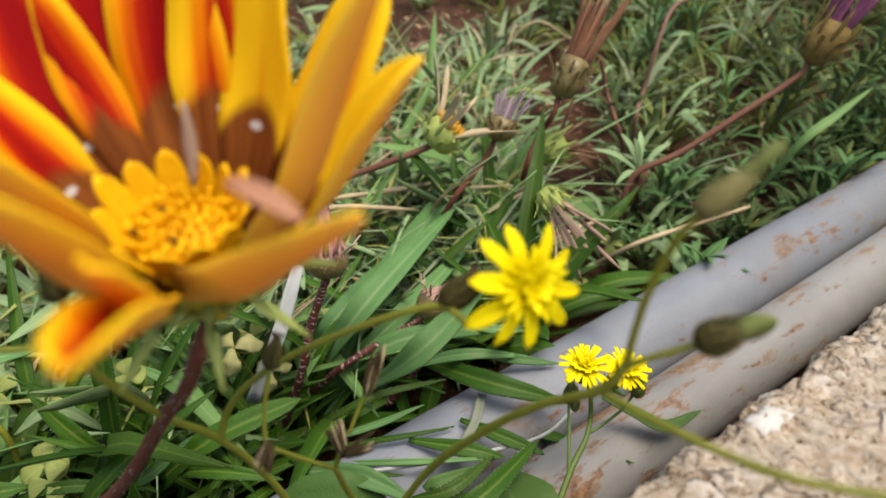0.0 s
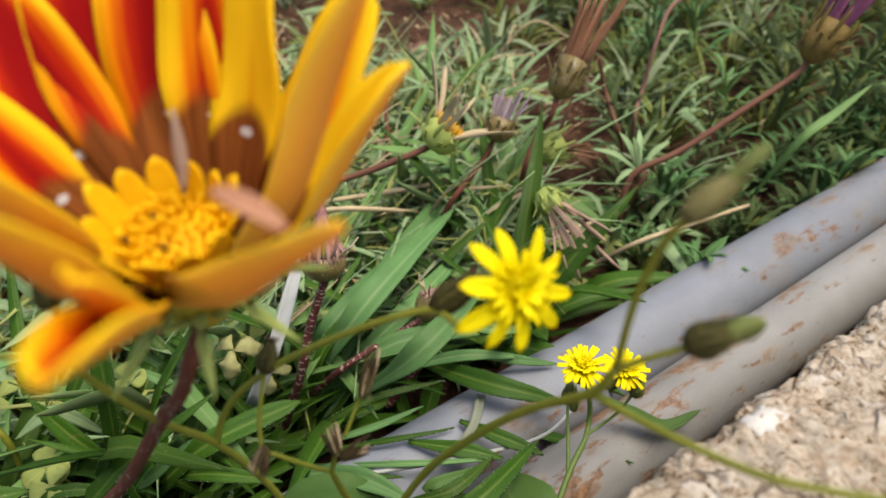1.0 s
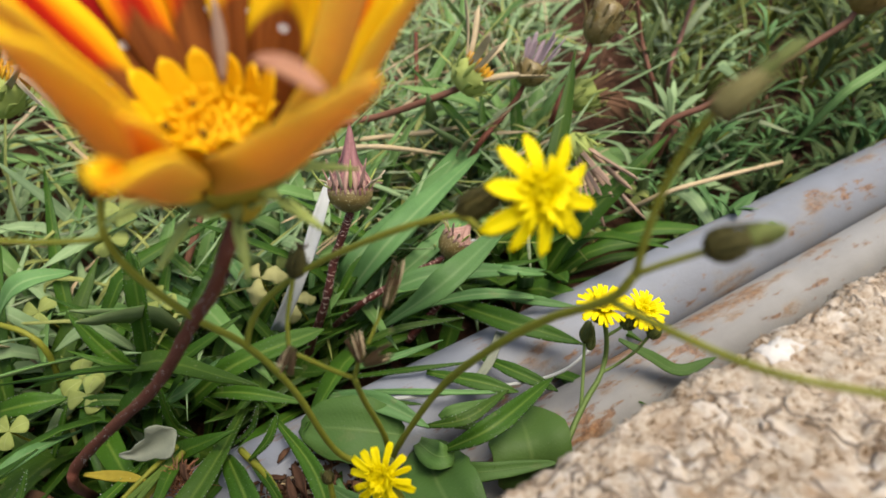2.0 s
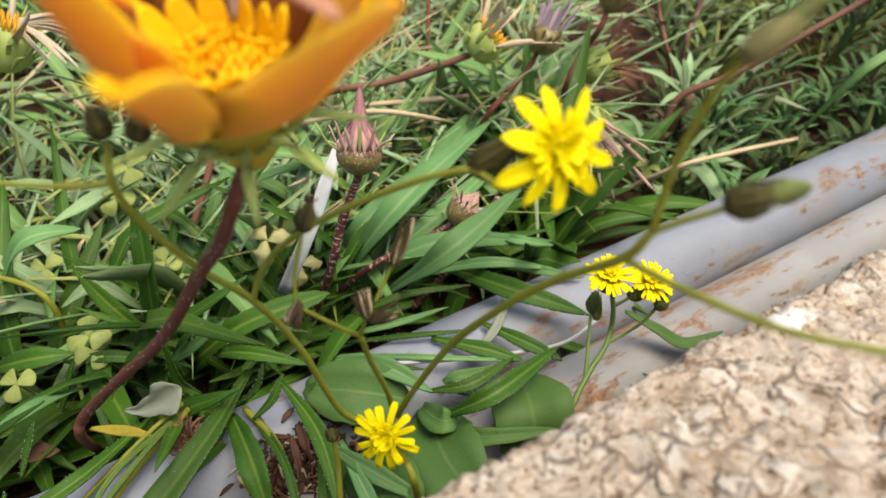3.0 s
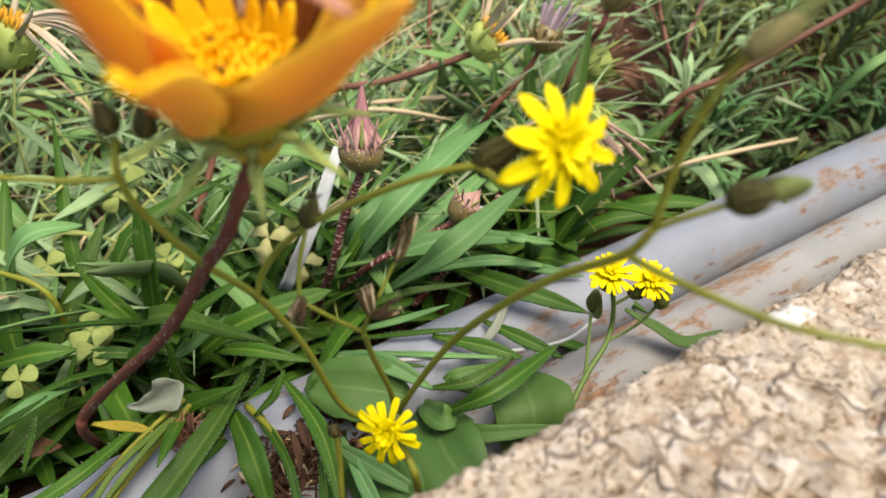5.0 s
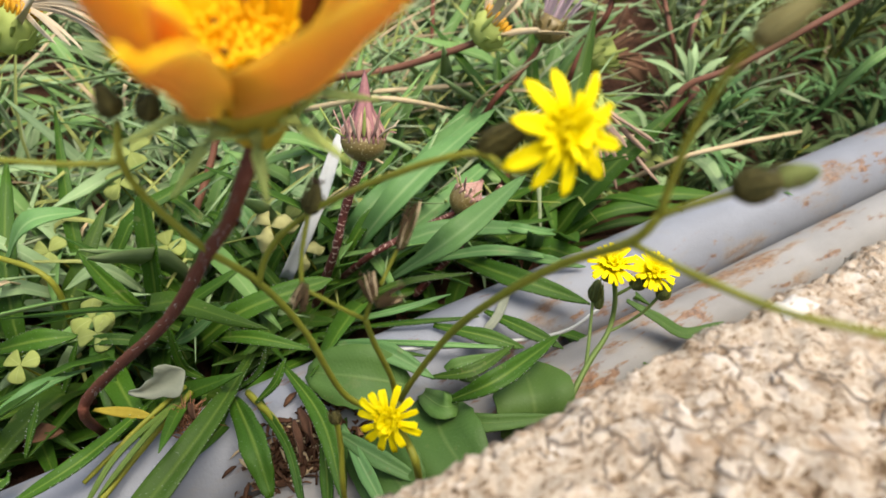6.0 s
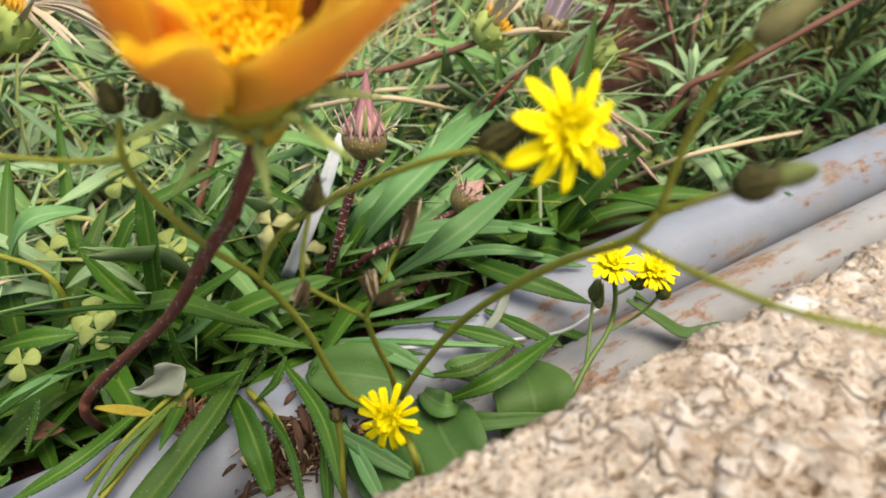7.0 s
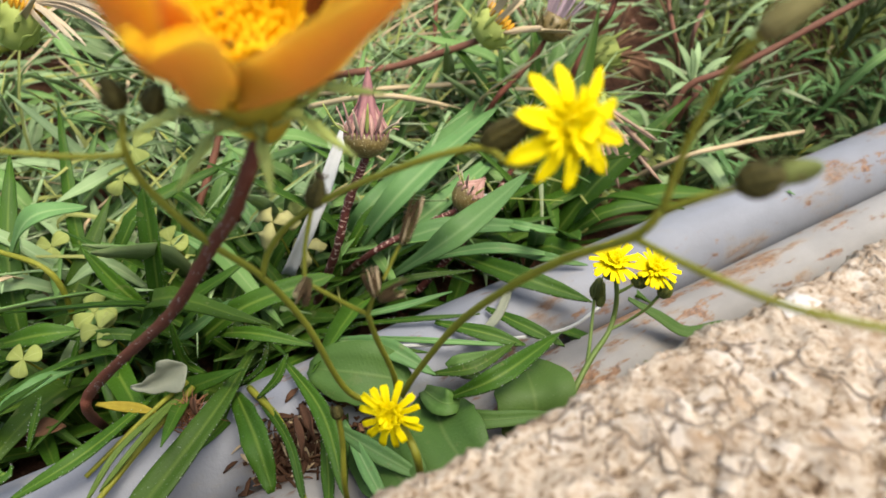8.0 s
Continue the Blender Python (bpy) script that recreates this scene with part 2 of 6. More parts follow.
M_FELT = plain_mat("felted leaf underside", (0.17, 0.19, 0.13), (0.27, 0.285, 0.215), 0.9, 250, 0.25)
M_STIGMA = plain_mat("pinkish dry sliver", (0.21, 0.12, 0.072), (0.33, 0.24, 0.18), 0.6, 300, 0.1)


def pipe_mat(name, dull, clean, tan, level=0.55):
    k = Nodes(name)
    g = k.noise(60, 6)
    fine = k.noise(700, 4)
    c = k.mix(g, dull, clean)
    st_in = k.n("Mapping")
    k.link(k.coord(), st_in.inputs[0])
    shift = k.n("CombineXYZ")
    k.link(k.math("MULTIPLY", k.rnd(), 40.0), shift.inputs[0])
    k.link(shift.outputs[0], st_in.inputs["Location"])
    st_in.inputs["Scale"].default_value = (0.35, 1, 1)
    st = k.noise(62, 7, 0.6, st_in.outputs[0])
    zone = k.noise(16, 2, 0.5, st_in.outputs[0])
    s = k.math("ADD", st, k.math("MULTIPLY", k.math("SUBTRACT", zone, 0.5), 0.45))
    c = k.mix(k.math("MULTIPLY", k.math("SUBTRACT", s, 0.5, True), 4.5, True), c, tan)
    dirt = k.math("MULTIPLY", k.math("SUBTRACT", k.noise(9, 6, 0.62, st_in.outputs[0]), 0.5, True), 5.0, True)
    c = k.mix(k.math("MULTIPLY", dirt, 0.5), c, (0.085, 0.08, 0.072))
    rust = k.math("MULTIPLY", k.math("SUBTRACT", s, level), 10.0, True)
    rc = k.ramp(k.noise(400, 4), [(0.3, (0.075, 0.032, 0.012)), (0.7, (0.24, 0.12, 0.05))])
    c = k.mix(k.math("MULTIPLY", rust, 0.75), c, rc)
    speck = k.math("ADD", k.noise(150, 5, 0.62, st_in.outputs[0]), k.math("MULTIPLY", k.math("SUBTRACT", zone, 0.5), 0.25))
    speck = k.math("MULTIPLY", k.math("SUBTRACT", speck, level + 0.018, True), 14.0, True)
    c = k.mix(k.math("MULTIPLY", speck, 0.85), c, rc)
    k.bump(k.math("ADD", fine, k.math("MULTIPLY", rust, 1.5)), 0.3, 0.0006)
    k.b.inputs["Metallic"].default_value = 0.0
    return k.done(c, k.math("ADD", 0.55, k.math("MULTIPLY", rust, 0.3)), 0.0, 0.35)


def cracks(k, vec, scale, width):
    """Thin dark lines between angular plates, 1 in the crack and 0 on the plate."""
    node = k.n("TexVoronoi")
    node.feature = "DISTANCE_TO_EDGE"
    node.inputs["Scale"].default_value = scale
    k.link(vec, node.inputs["Vector"])
    return k.math("SUBTRACT", 1.0, k.math("DIVIDE", node.outputs["Distance"], width), True)


def bent(k, amount, scale):
    """Object coordinates pushed about by noise."""
    wn_ = k.n("TexNoise")
    wn_.inputs["Scale"].default_value = scale
    k.link(k.coord(), wn_.inputs["Vector"])
    sc = k.n("VectorMath", op="SCALE")
    sc.inputs["Scale"].default_value = amount
    k.link(wn_.outputs["Color"], sc.inputs[0])
    ad = k.n("VectorMath", op="ADD")
    k.link(k.coord(), ad.inputs[0])
    k.link(sc.outputs[0], ad.inputs[1])
    return ad.outputs[0]


def stone_mat():
    k = Nodes("rough lichen covered stone")
    vec = bent(k, 0.012, 90)
    big, mid, fine = k.noise(30, 4), k.noise(480, 8, 0.72, vec), k.noise(1500, 3, 0.7, vec)
    f = k.math("ADD", k.math("MULTIPLY", mid, 0.8), k.math("ADD", k.math("MULTIPLY", fine, 0.12), k.math("MULTIPLY", big, 0.16)))
    c = k.ramp(f, [(0.43, (0.045, 0.026, 0.013)), (0.48, (0.2, 0.135, 0.078)), (0.52, (0.36, 0.28, 0.195)), (0.59, (0.49, 0.415, 0.32))])
    c = k.mix(k.math("MULTIPLY", k.math("MULTIPLY", k.math("SUBTRACT", k.noise(55, 5, 0.6), 0.55, True), 8.0, True), 0.5), c, (0.2, 0.12, 0.06))
    k.bump(k.math("ADD", mid, k.math("MULTIPLY", fine, 0.3)), 0.9, 0.0016)
    return k.done(c, 0.92, 0.0, 0.12)


def plate_mat():
    k = Nodes("pale smooth crust on the stone")
    big, mid, fine = k.noise(40, 4), k.noise(420, 8, 0.72), k.noise(1300, 3, 0.7)
    f = k.math("ADD", k.math("MULTIPLY", mid, 0.8), k.math("ADD", k.math("MULTIPLY", fine, 0.1), k.math("MULTIPLY", big, 0.2)))
    c = k.ramp(f, [(0.41, (0.06, 0.036, 0.018)), (0.455, (0.25, 0.175, 0.105)), (0.5, (0.37, 0.293, 0.21)), (0.6, (0.475, 0.405, 0.315))])
    c = k.mix(k.math("MULTIPLY", k.math("MULTIPLY", k.math("SUBTRACT", k.noise(60, 5, 0.6), 0.56, True), 8.0, True), 0.6), c, (0.24, 0.15, 0.08))
    c = k.mix(k.math("MULTIPLY", k.math("MULTIPLY", k.math("SUBTRACT", k.noise(90, 4, 0.6), 0.5, True), 7.0, True), 0.75), c, (0.53, 0.48, 0.41))
    c = k.mix(k.math("MULTIPLY", k.math("MULTIPLY", k.math("SUBTRACT", k.noise(170, 3, 0.5), 0.55, True), 9.0, True), 0.6), c, (0.28, 0.19, 0.11))
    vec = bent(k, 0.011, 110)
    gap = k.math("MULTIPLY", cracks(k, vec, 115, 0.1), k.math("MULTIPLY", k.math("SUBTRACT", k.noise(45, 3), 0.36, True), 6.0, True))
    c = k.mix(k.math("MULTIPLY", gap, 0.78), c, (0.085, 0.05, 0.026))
    k.bump(k.math("SUBTRACT", k.math("ADD", mid, k.math("MULTIPLY", fine, 0.3)), k.math("MULTIPLY", gap, 1.2)), 0.8, 0.0013)
    return k.done(c, 0.9, 0.0, 0.12)


def soil_mat():
    k = Nodes("brown garden soil")
    mid, fine = k.noise(70, 6, 0.65), k.noise(600, 5, 0.7)
    c = k.ramp(k.math("ADD", k.math("MULTIPLY", mid, 0.6), k.math("MULTIPLY", fine, 0.4)),
               [(0.35, (0.02, 0.01, 0.006)), (0.55, (0.11, 0.053, 0.029)), (0.75, (0.26, 0.148, 0.09))])
    k.bump(k.math("ADD", mid, fine), 0.9, 0.006)
    return k.done(c, 0.95, 0.0, 0.1)


M_PIPE = pipe_mat("galvanised pipe with rust", (0.145, 0.155, 0.174), (0.2, 0.214, 0.236), (0.205, 0.185, 0.155), 0.58)
M_PIPE_TAN = pipe_mat("galvanised pipe with tan bloom and rust", (0.2, 0.194, 0.18), (0.27, 0.262, 0.242), (0.28, 0.225, 0.155), 0.552)
M_STONE, M_PLATE, M_SOIL = stone_mat(), plate_mat(), soil_mat()

# ---- mesh tools ----


def curve_points(ctrl, n):
    """n + 1 points on a smooth line through ctrl."""
    c = [Vector(p) for p in ctrl]
    if len(c) == 2:
        return [c[0].lerp(c[1], i / n) for i in range(n + 1)]
    c = [c[0] * 2 - c[1]] + c + [c[-1] * 2 - c[-2]]
    out, spans = [], len(c) - 3
    for i in range(n + 1):
        s = min(i / n * spans, spans - 1e-6)
        j, t = int(s), s - int(s)
        a, b, d, e = c[j:j + 4]
        out.append(0.5 * (2 * b + (d - a) * t + (2 * a - 5 * b + 4 * d - e) * t * t + (3 * b - a - 3 * d + e) * t ** 3))
    return out


def lance(v):
    """Width of a lance-shaped leaf along its length."""
    return max(0.02, min(1.0, 0.2 + 1.5 * v) * max(0.0, 1 - v ** 2.6) ** 0.75)


def strap(v):
    return max(0.05, math.sqrt(max(0.0, 1 - max(0.0, (v - 0.66) / 0.34) ** 2)))


def tongue(v):
    """Broad petal: quickly wide, blunt tip."""
    return max(0.04, min(1.0, 0.34 + 1.25 * v) * (max(0.0, 1 - v ** 5) ** 0.5) * (1 - 0.25 * max(0.0, v - 0.6)))


def plump(v):
    """A petal that is broad low down and drawn out to its tip."""
    return max(0.04, min(1.0, 0.45 + 2.2 * v) * max(0.0, 1 - v ** 1.7) ** 0.8)


def spatula(v):
    """Narrow at the base, widest near the tip."""
    return max(0.03, (0.3 + 0.85 * v) * max(0.0, 1 - max(0.0, (v - 0.7) / 0.3) ** 2.4) ** 0.6)


def blunt(v):
    """A strap with a square-cut end."""
    return (0.6 + 0.6 * min(1.0, v * 2)) * (1.0 if v < 0.93 else 0.8)


def notched(v):
    """A ray floret: narrow at its base, widest before a bitten-off end."""
    return (0.55 + 0.6 * v) * (1.0 if v < 0.9 else 0.62)


def torn(v):
    """A torn scrap: a point at one end, broad and ragged at the other."""
    return (0.05 + 1.15 * v ** 1.25) * (1 + 0.12 * math.sin(19 * v)) if v < 0.86 else max(0.05, 1.0 - ((v - 0.86) / 0.14) ** 1.5 * 0.75)


def oval(v):
    return max(0.03, math.sin(math.pi * (0.03 + 0.95 * v)) ** 0.6)


class Shape:
    """Collects pieces of one mesh."""

    def __init__(self):
        self.v, self.f, self.mi, self.uv = [], [], [], []

    def quad(self, ids, mi, uvs):
        self.f.append(ids)
        self.mi.append(mi)
        self.uv += uvs

    def blade(self, ctrl, width, prof=lance, up=(0, 0, 1), cup=0.25, thick=0.0005, n=10, m=4, wave=0.0, twist=0.0, teeth=0.0, mats=(0, 1), seed=0, fold=0.0):
        """A thin leaf or petal with two faces and a rim along a curved spine."""
        pts = curve_points(ctrl, n)
        rr = random.Random(seed)
        ph = rr.random() * 6
        o = len(self.v)
        last = Vector(up)
        for i, p in enumerate(pts):
            t = (pts[min(i + 1, n)] - pts[max(i - 1, 0)]).normalized()
            side = t.cross(last)
            if side.length < 1e-5:
                side = t.orthogonal()
            side.normalize()
            v = i / n
            sd = Matrix.Rotation(twist * v, 3, t) @ side
            nrm = sd.cross(t)
            w = width * prof(v) * 0.5
            for j in range(m + 1):
                s = 2 * j / m - 1
                edge = abs(s)
                ww = w * (1 + (rr.uniform(-teeth, teeth) if j in (0, m) else 0))
                lift = cup * w * (edge ** 1.6) + fold * w * edge + wave * width * edge * math.sin(ph + v * 14 + s)
                q = p + sd * (s * ww) + nrm * lift
                self.v.append(q)
        k = len(pts) * (m + 1)
        for i in range(len(pts)):
            t = (pts[min(i + 1, n)] - pts[max(i - 1, 0)]).normalized()
            for j in range(m + 1):
                a = self.v[o + i * (m + 1) + max(j - 1, 0)]
                b = self.v[o + i * (m + 1) + min(j + 1, m)]
                nn = (b - a).cross(t)
                nn = nn.normalized() if nn.length > 1e-9 else Vector((0, 0, 1))
                self.v.append(self.v[o + i * (m + 1) + j] - nn * thick)
        for i in range(n):
            for j in range(m):
                a = o + i * (m + 1) + j
                ids = (a, a + 1, a + m + 2, a + m + 1)
                uv = [(j / m, i / n), ((j + 1) / m, i / n), ((j + 1) / m, (i + 1) / n), (j / m, (i + 1) / n)]
                self.quad(ids, mats[0], uv)
                self.quad(tuple(x + k for x in reversed(ids)), mats[1], uv[::-1])
            for j, s in ((0, 1), (m, -1)):
                a = o + i * (m + 1) + j
                ids = (a, a + m + 1, a + m + 1 + k, a + k)
                uv = [(j / m, i / n), (j / m, (i + 1) / n), (j / m, (i + 1) / n), (j / m, i / n)]
                self.quad(ids if s > 0 else ids[::-1], mats[0], uv if s > 0 else uv[::-1])
        for i in (0, n):
            for j in range(m):
                a = o + i * (m + 1) + j
                ids = (a, a + k, a + k + 1, a + 1)
                uv = [(j / m, i / n)] * 4
                self.quad(ids if i == 0 else ids[::-1], mats[0], uv)
        return self

    def tube(self, ctrl, r0, r1=None, n=12, sides=8, mat=0, bumpy=0.0, seed=0, round_end=True):
        """A round stem; r0 to r1, or a function of the way along."""
        pts = curve_points(ctrl, n)
        rr = random.Random(seed)
        o = len(self.v)
        ref = None
        for i, p in enumerate(pts):
            t = (pts[min(i + 1, n)] - pts[max(i - 1, 0)]).normalized()
            if ref is None:
                ref = t.orthogonal().normalized()
            ref = (ref - t * ref.dot(t)).normalized()
            b = t.cross(ref)
            v = i / n
            r = r0(v) if callable(r0) else r0 + ((r0 if r1 is None else r1) - r0) * v
            r *= 1 + rr.uniform(-bumpy, bumpy)
            for j in range(sides):
                a = 2 * math.pi * j / sides
                self.v.append(p + (ref * math.cos(a) + b * math.sin(a)) * r * (1 + rr.uniform(-bumpy, bumpy) * 0.5))
        for i in range(n):
            for j in range(sides):
                j2 = (j + 1) % sides
                self.quad((o + i * sides + j, o + i * sides + j2, o + (i + 1) * sides + j2, o + (i + 1) * sides + j), mat,
                          [(j / sides, i / n), ((j + 1) / sides, i / n), ((j + 1) / sides, (i + 1) / n), (j / sides, (i + 1) / n)])
        self.f.append(tuple(o + j for j in reversed(range(sides))))
        self.f.append(tuple(o + n * sides + j for j in range(sides)))
        self.mi += [mat, mat]
        self.uv += [(0.5, 0)] * sides + [(0.5, 1)] * sides
        return self

    def spin(self, base, axis, prof, sides=12, mat=0, bumpy=0.0, seed=0):
        """A turned body: prof lists (height, radius) along axis from base."""
        ax = Vector(axis).normalized()
        ref = ax.orthogonal().normalized()
        b = ax.cross(ref)
        rr = random.Random(seed)
        o = len(self.v)
        for h, r in prof:
            for j in range(sides):
                a = 2 * math.pi * j / sides
                self.v.append(Vector(base) + ax * h + (ref * math.cos(a) + b * math.sin(a)) * r * (1 + rr.uniform(-bumpy, bumpy)))
        n = len(prof) - 1
        for i in range(n):
            for j in range(sides):
                j2 = (j + 1) % sides
                self.quad((o + i * sides + j, o + i * sides + j2, o + (i + 1) * sides + j2, o + (i + 1) * sides + j), mat,
                          [(j / sides, i / n), ((j + 1) / sides, i / n), ((j + 1) / sides, (i + 1) / n), (j / sides, (i + 1) / n)])
        self.f.append(tuple(o + j for j in reversed(range(sides))))
        self.f.append(tuple(o + n * sides + j for j in range(sides)))
        self.mi += [mat, mat]
        self.uv += [(0.5, 0)] * sides + [(0.5, 1)] * sides
        return self

    def mesh(self, name, mats):
        me = bpy.data.meshes.new(name)
        me.from_pydata([tuple(p) for p in self.v], [], self.f)
        for m in mats:
            me.materials.append(m)
        me.polygons.foreach_set("material_index", self.mi)
        me.polygons.foreach_set("use_smooth", [True] * len(self.f))
        lay = me.uv_layers.new(name="UVMap")
        lay.data.foreach_set("uv", [c for q in self.uv for c in q])
        me.update()
        return me


def part(name, shape, mats, parent=None, label=""):
    """One mesh object under a thing, or a top-level thing where there is no parent."""
    mats = mats if isinstance(mats, (list, tuple)) else [mats]
    ob = new(name, shape if isinstance(shape, bpy.types.Mesh) else shape.mesh(name, mats))
    if parent is not None:
        ob.parent = parent
        ob.matrix_parent_inverse = parent.matrix_basis.inverted()
    return tagged(ob, label)


def thing(name, at, label, category, group="", kind=""):
    ob = new(name)
    ob.empty_display_size = 0.01
    ob.matrix_basis = Matrix.Translation(at)
    return tagged(ob, label, category, group, kind)


def along(e, n, z=0.0):
    """A place given along the wall (e), away from it (n) and up (z)."""
    return Vector((0.83 * e - 0.557 * n, 0.557 * e + 0.83 * n, z))


# ---- the large structure: soil, wall stone, pipes ----


def ground():
    s = Shape()
    xs = [-400, -60, -8, -2.2, -1.2] + [-0.8 + 0.0225 * i for i in range(81)] + [1.3, 2.3, 8, 60, 400]
    ys = [-400, -60, -8, -2, -0.5] + [-0.1 + 0.0225 * i for i in range(76)] + [2.0, 3, 8, 60, 400]
    for y in ys:
        for x in xs:
            far = min(1.0, max(0.0, (abs(x) - 1.2)), 1.0)
            h = 0.016 * noise.fractal(Vector((x * 9, y * 9, 0)), 1.0, 2.0, 4) + 0.006 * noise.noise(Vector((x * 60, y * 60, 3)))
            n = -0.557 * x + 0.83 * y
            h *= min(1.0, max(0.15, (n - 0.17) * 8)) if abs(x) < 2 and abs(y) < 2.2 else 0.3
            rise = 0.03 * min(1.0, max(0.0, (n - 0.2) * 3))
            s.v.append(Vector((x, y, h + rise - 0.006)))
    w = len(xs)
    for j in range(len(ys) - 1):
        for i in range(w - 1):
            a = j * w + i
            s.quad((a, a + 1, a + w + 1, a + w), 0, [(0, 0), (1, 0), (1, 1), (0, 1)])
    g = part("ground", s, M_SOIL)
    tagged(g, "reddish brown crumbly garden soil under the plants", "soil", kind="structure")


ground()


def wander(p):
    return p + Vector((noise.noise(p * 60), noise.noise(p * 60 + Vector((9, 0, 0))), noise.noise(p * 60 + Vector((0, 9, 0))))) * 0.006


def lumps(p, n, warp):
    """How far inside the stone's face, how far from a crack, and a height for each lump."""
    inner = min(1.0, max(0.0, (0.03 - n + 0.012 * noise.noise(p * 40)) / 0.03))
    cell = noise.voronoi(Vector((warp.x, warp.y, 0)) * 150)
    wide = noise.voronoi(Vector((warp.x, warp.y, 0)) * 82)
    edge = (1 - inner) * (cell[0][1] - cell[0][0]) * 3.2 + inner * (wide[0][1] - wide[0][0]) * 3.0
    return inner, min(1.0, max(0.0, edge)) ** 0.6, noise.cell((wide if inner > 0.5 else cell)[1][0] * 7.3)


def worn(e):
    """How far the worn back edge stands out along the wall."""
    return 0.0015 - 0.0024 * min(1.0, max(0.0, (e - 0.02) / 0.06)) + 0.0017 * math.exp(-((e - 0.09) / 0.03) ** 2)


def wall_stone():
    """The low wall's cap: a rough stone with a rounded back edge."""
    s = Shape()
    back, top, rnd = 0.0456, 0.150, 0.010
    prof = [(back, 0.0)] + [(back, 0.02 * i) for i in range(1, 7)]
    for i in range(26):
        a = math.pi / 2 * i / 25
        prof.append((back - rnd + rnd * math.cos(a), top - rnd + rnd * math.sin(a)))
    prof += [(back - rnd - 0.00095 * i, top + 0.0001 * i) for i in range(1, 110)]
    prof += [(-0.12, 0.162), (-0.3, 0.157), (-0.3, 0.0)]
    es = [-0.6, -0.4, -0.25, -0.12] + [-0.075 + 0.0009 * i for i in range(300)] + [0.21, 0.25, 0.3, 0.36, 0.45, 0.6, 0.8]
    for e in es:
        for n, z in prof:
            p = along(e, n + worn(e) * min(1.0, max(0.0, (n + 0.05) / 0.05)), z)
            if -0.12 < n and z > 0.09:
                warp = wander(p)
                # pale lumps parted by cracks, larger away from the edge, crumbs towards it
                inner, gap, cell = lumps(p, n, warp)
                crumb = noise.fractal(warp * 210, 0.55, 2.2, 4)
                d = (0.0012 + 0.0042 * inner) * gap + 0.0018 * noise.noise(p * 95) + 0.0011 * (1 - 0.5 * inner) * crumb
                d += 0.003 * inner * (cell - 0.4) * gap + 0.0012 * noise.noise(p * 22) - 0.003
                out = Vector((-0.557, 0.83, 0)) * max(0.0, (n - back + rnd) / rnd) + Vector((0, 0, 1)) * max(0.0, min(1.0, (z - top + rnd) / rnd))
                p = p + out.normalized() * d if out.length > 0 else p
            s.v.append(p)
    w = len(prof)
    for i in range(len(es) - 1):
        for j in range(w - 1):
            a = i * w + j
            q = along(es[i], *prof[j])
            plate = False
            # crack faces keep the browner stone: shade between lumps put into the colour
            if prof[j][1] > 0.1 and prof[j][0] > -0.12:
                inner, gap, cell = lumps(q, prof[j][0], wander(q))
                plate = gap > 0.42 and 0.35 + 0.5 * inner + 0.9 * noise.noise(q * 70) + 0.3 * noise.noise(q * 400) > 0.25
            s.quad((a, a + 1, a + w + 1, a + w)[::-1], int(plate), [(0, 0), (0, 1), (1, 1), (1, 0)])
    for i, flip in ((0, True), (len(es) - 1, False)):
        ids = tuple(i * w + j for j in range(w))
        s.f.append(ids[::-1] if flip else ids)
        s.mi.append(0)
        s.uv += [(0, 0)] * w
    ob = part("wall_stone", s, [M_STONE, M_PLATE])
    tagged(ob, "rough beige weathered stone capping a low garden wall", "wall stone", kind="structure")
    return ob


STONE = wall_stone()


def pipe(n_off, e0, e1, label, mat, z=0.019, r=0.019, seed=0):
    s = Shape()
    s.tube([(e0, 0, 0), (e1, 0, 0)], r, n=60, sides=40, bumpy=0.004, seed=seed)
    ob = part("pipe", s, mat)
    ob.matrix_basis = Matrix.Translation(along(0, n_off, z)) @ Matrix.Rotation(math.atan2(0.557, 0.83), 4, "Z")
    tagged(ob, label, "pipe", "pipes along the wall")
    return ob


pipe(0.1504, -0.9, 1.6, "grey galvanised steel pipe with rust spots lying on the soil", M_PIPE, 0.0222, 0.0222, seed=1)
pipe(0.1082, -0.9, 1.6, "grey steel pipe with long rust stains beside the wall", M_PIPE_TAN, seed=2)


# ---- flowers ----
GZ = Vector((-0.0377, 0.0771, 0.2090))


def frame_of(axis, toward):
    ax = Vector(axis).normalized()
    t = Vector(toward)
    t = (t - ax * t.dot(ax)).normalized()
    return ax, t, ax.cross(t)


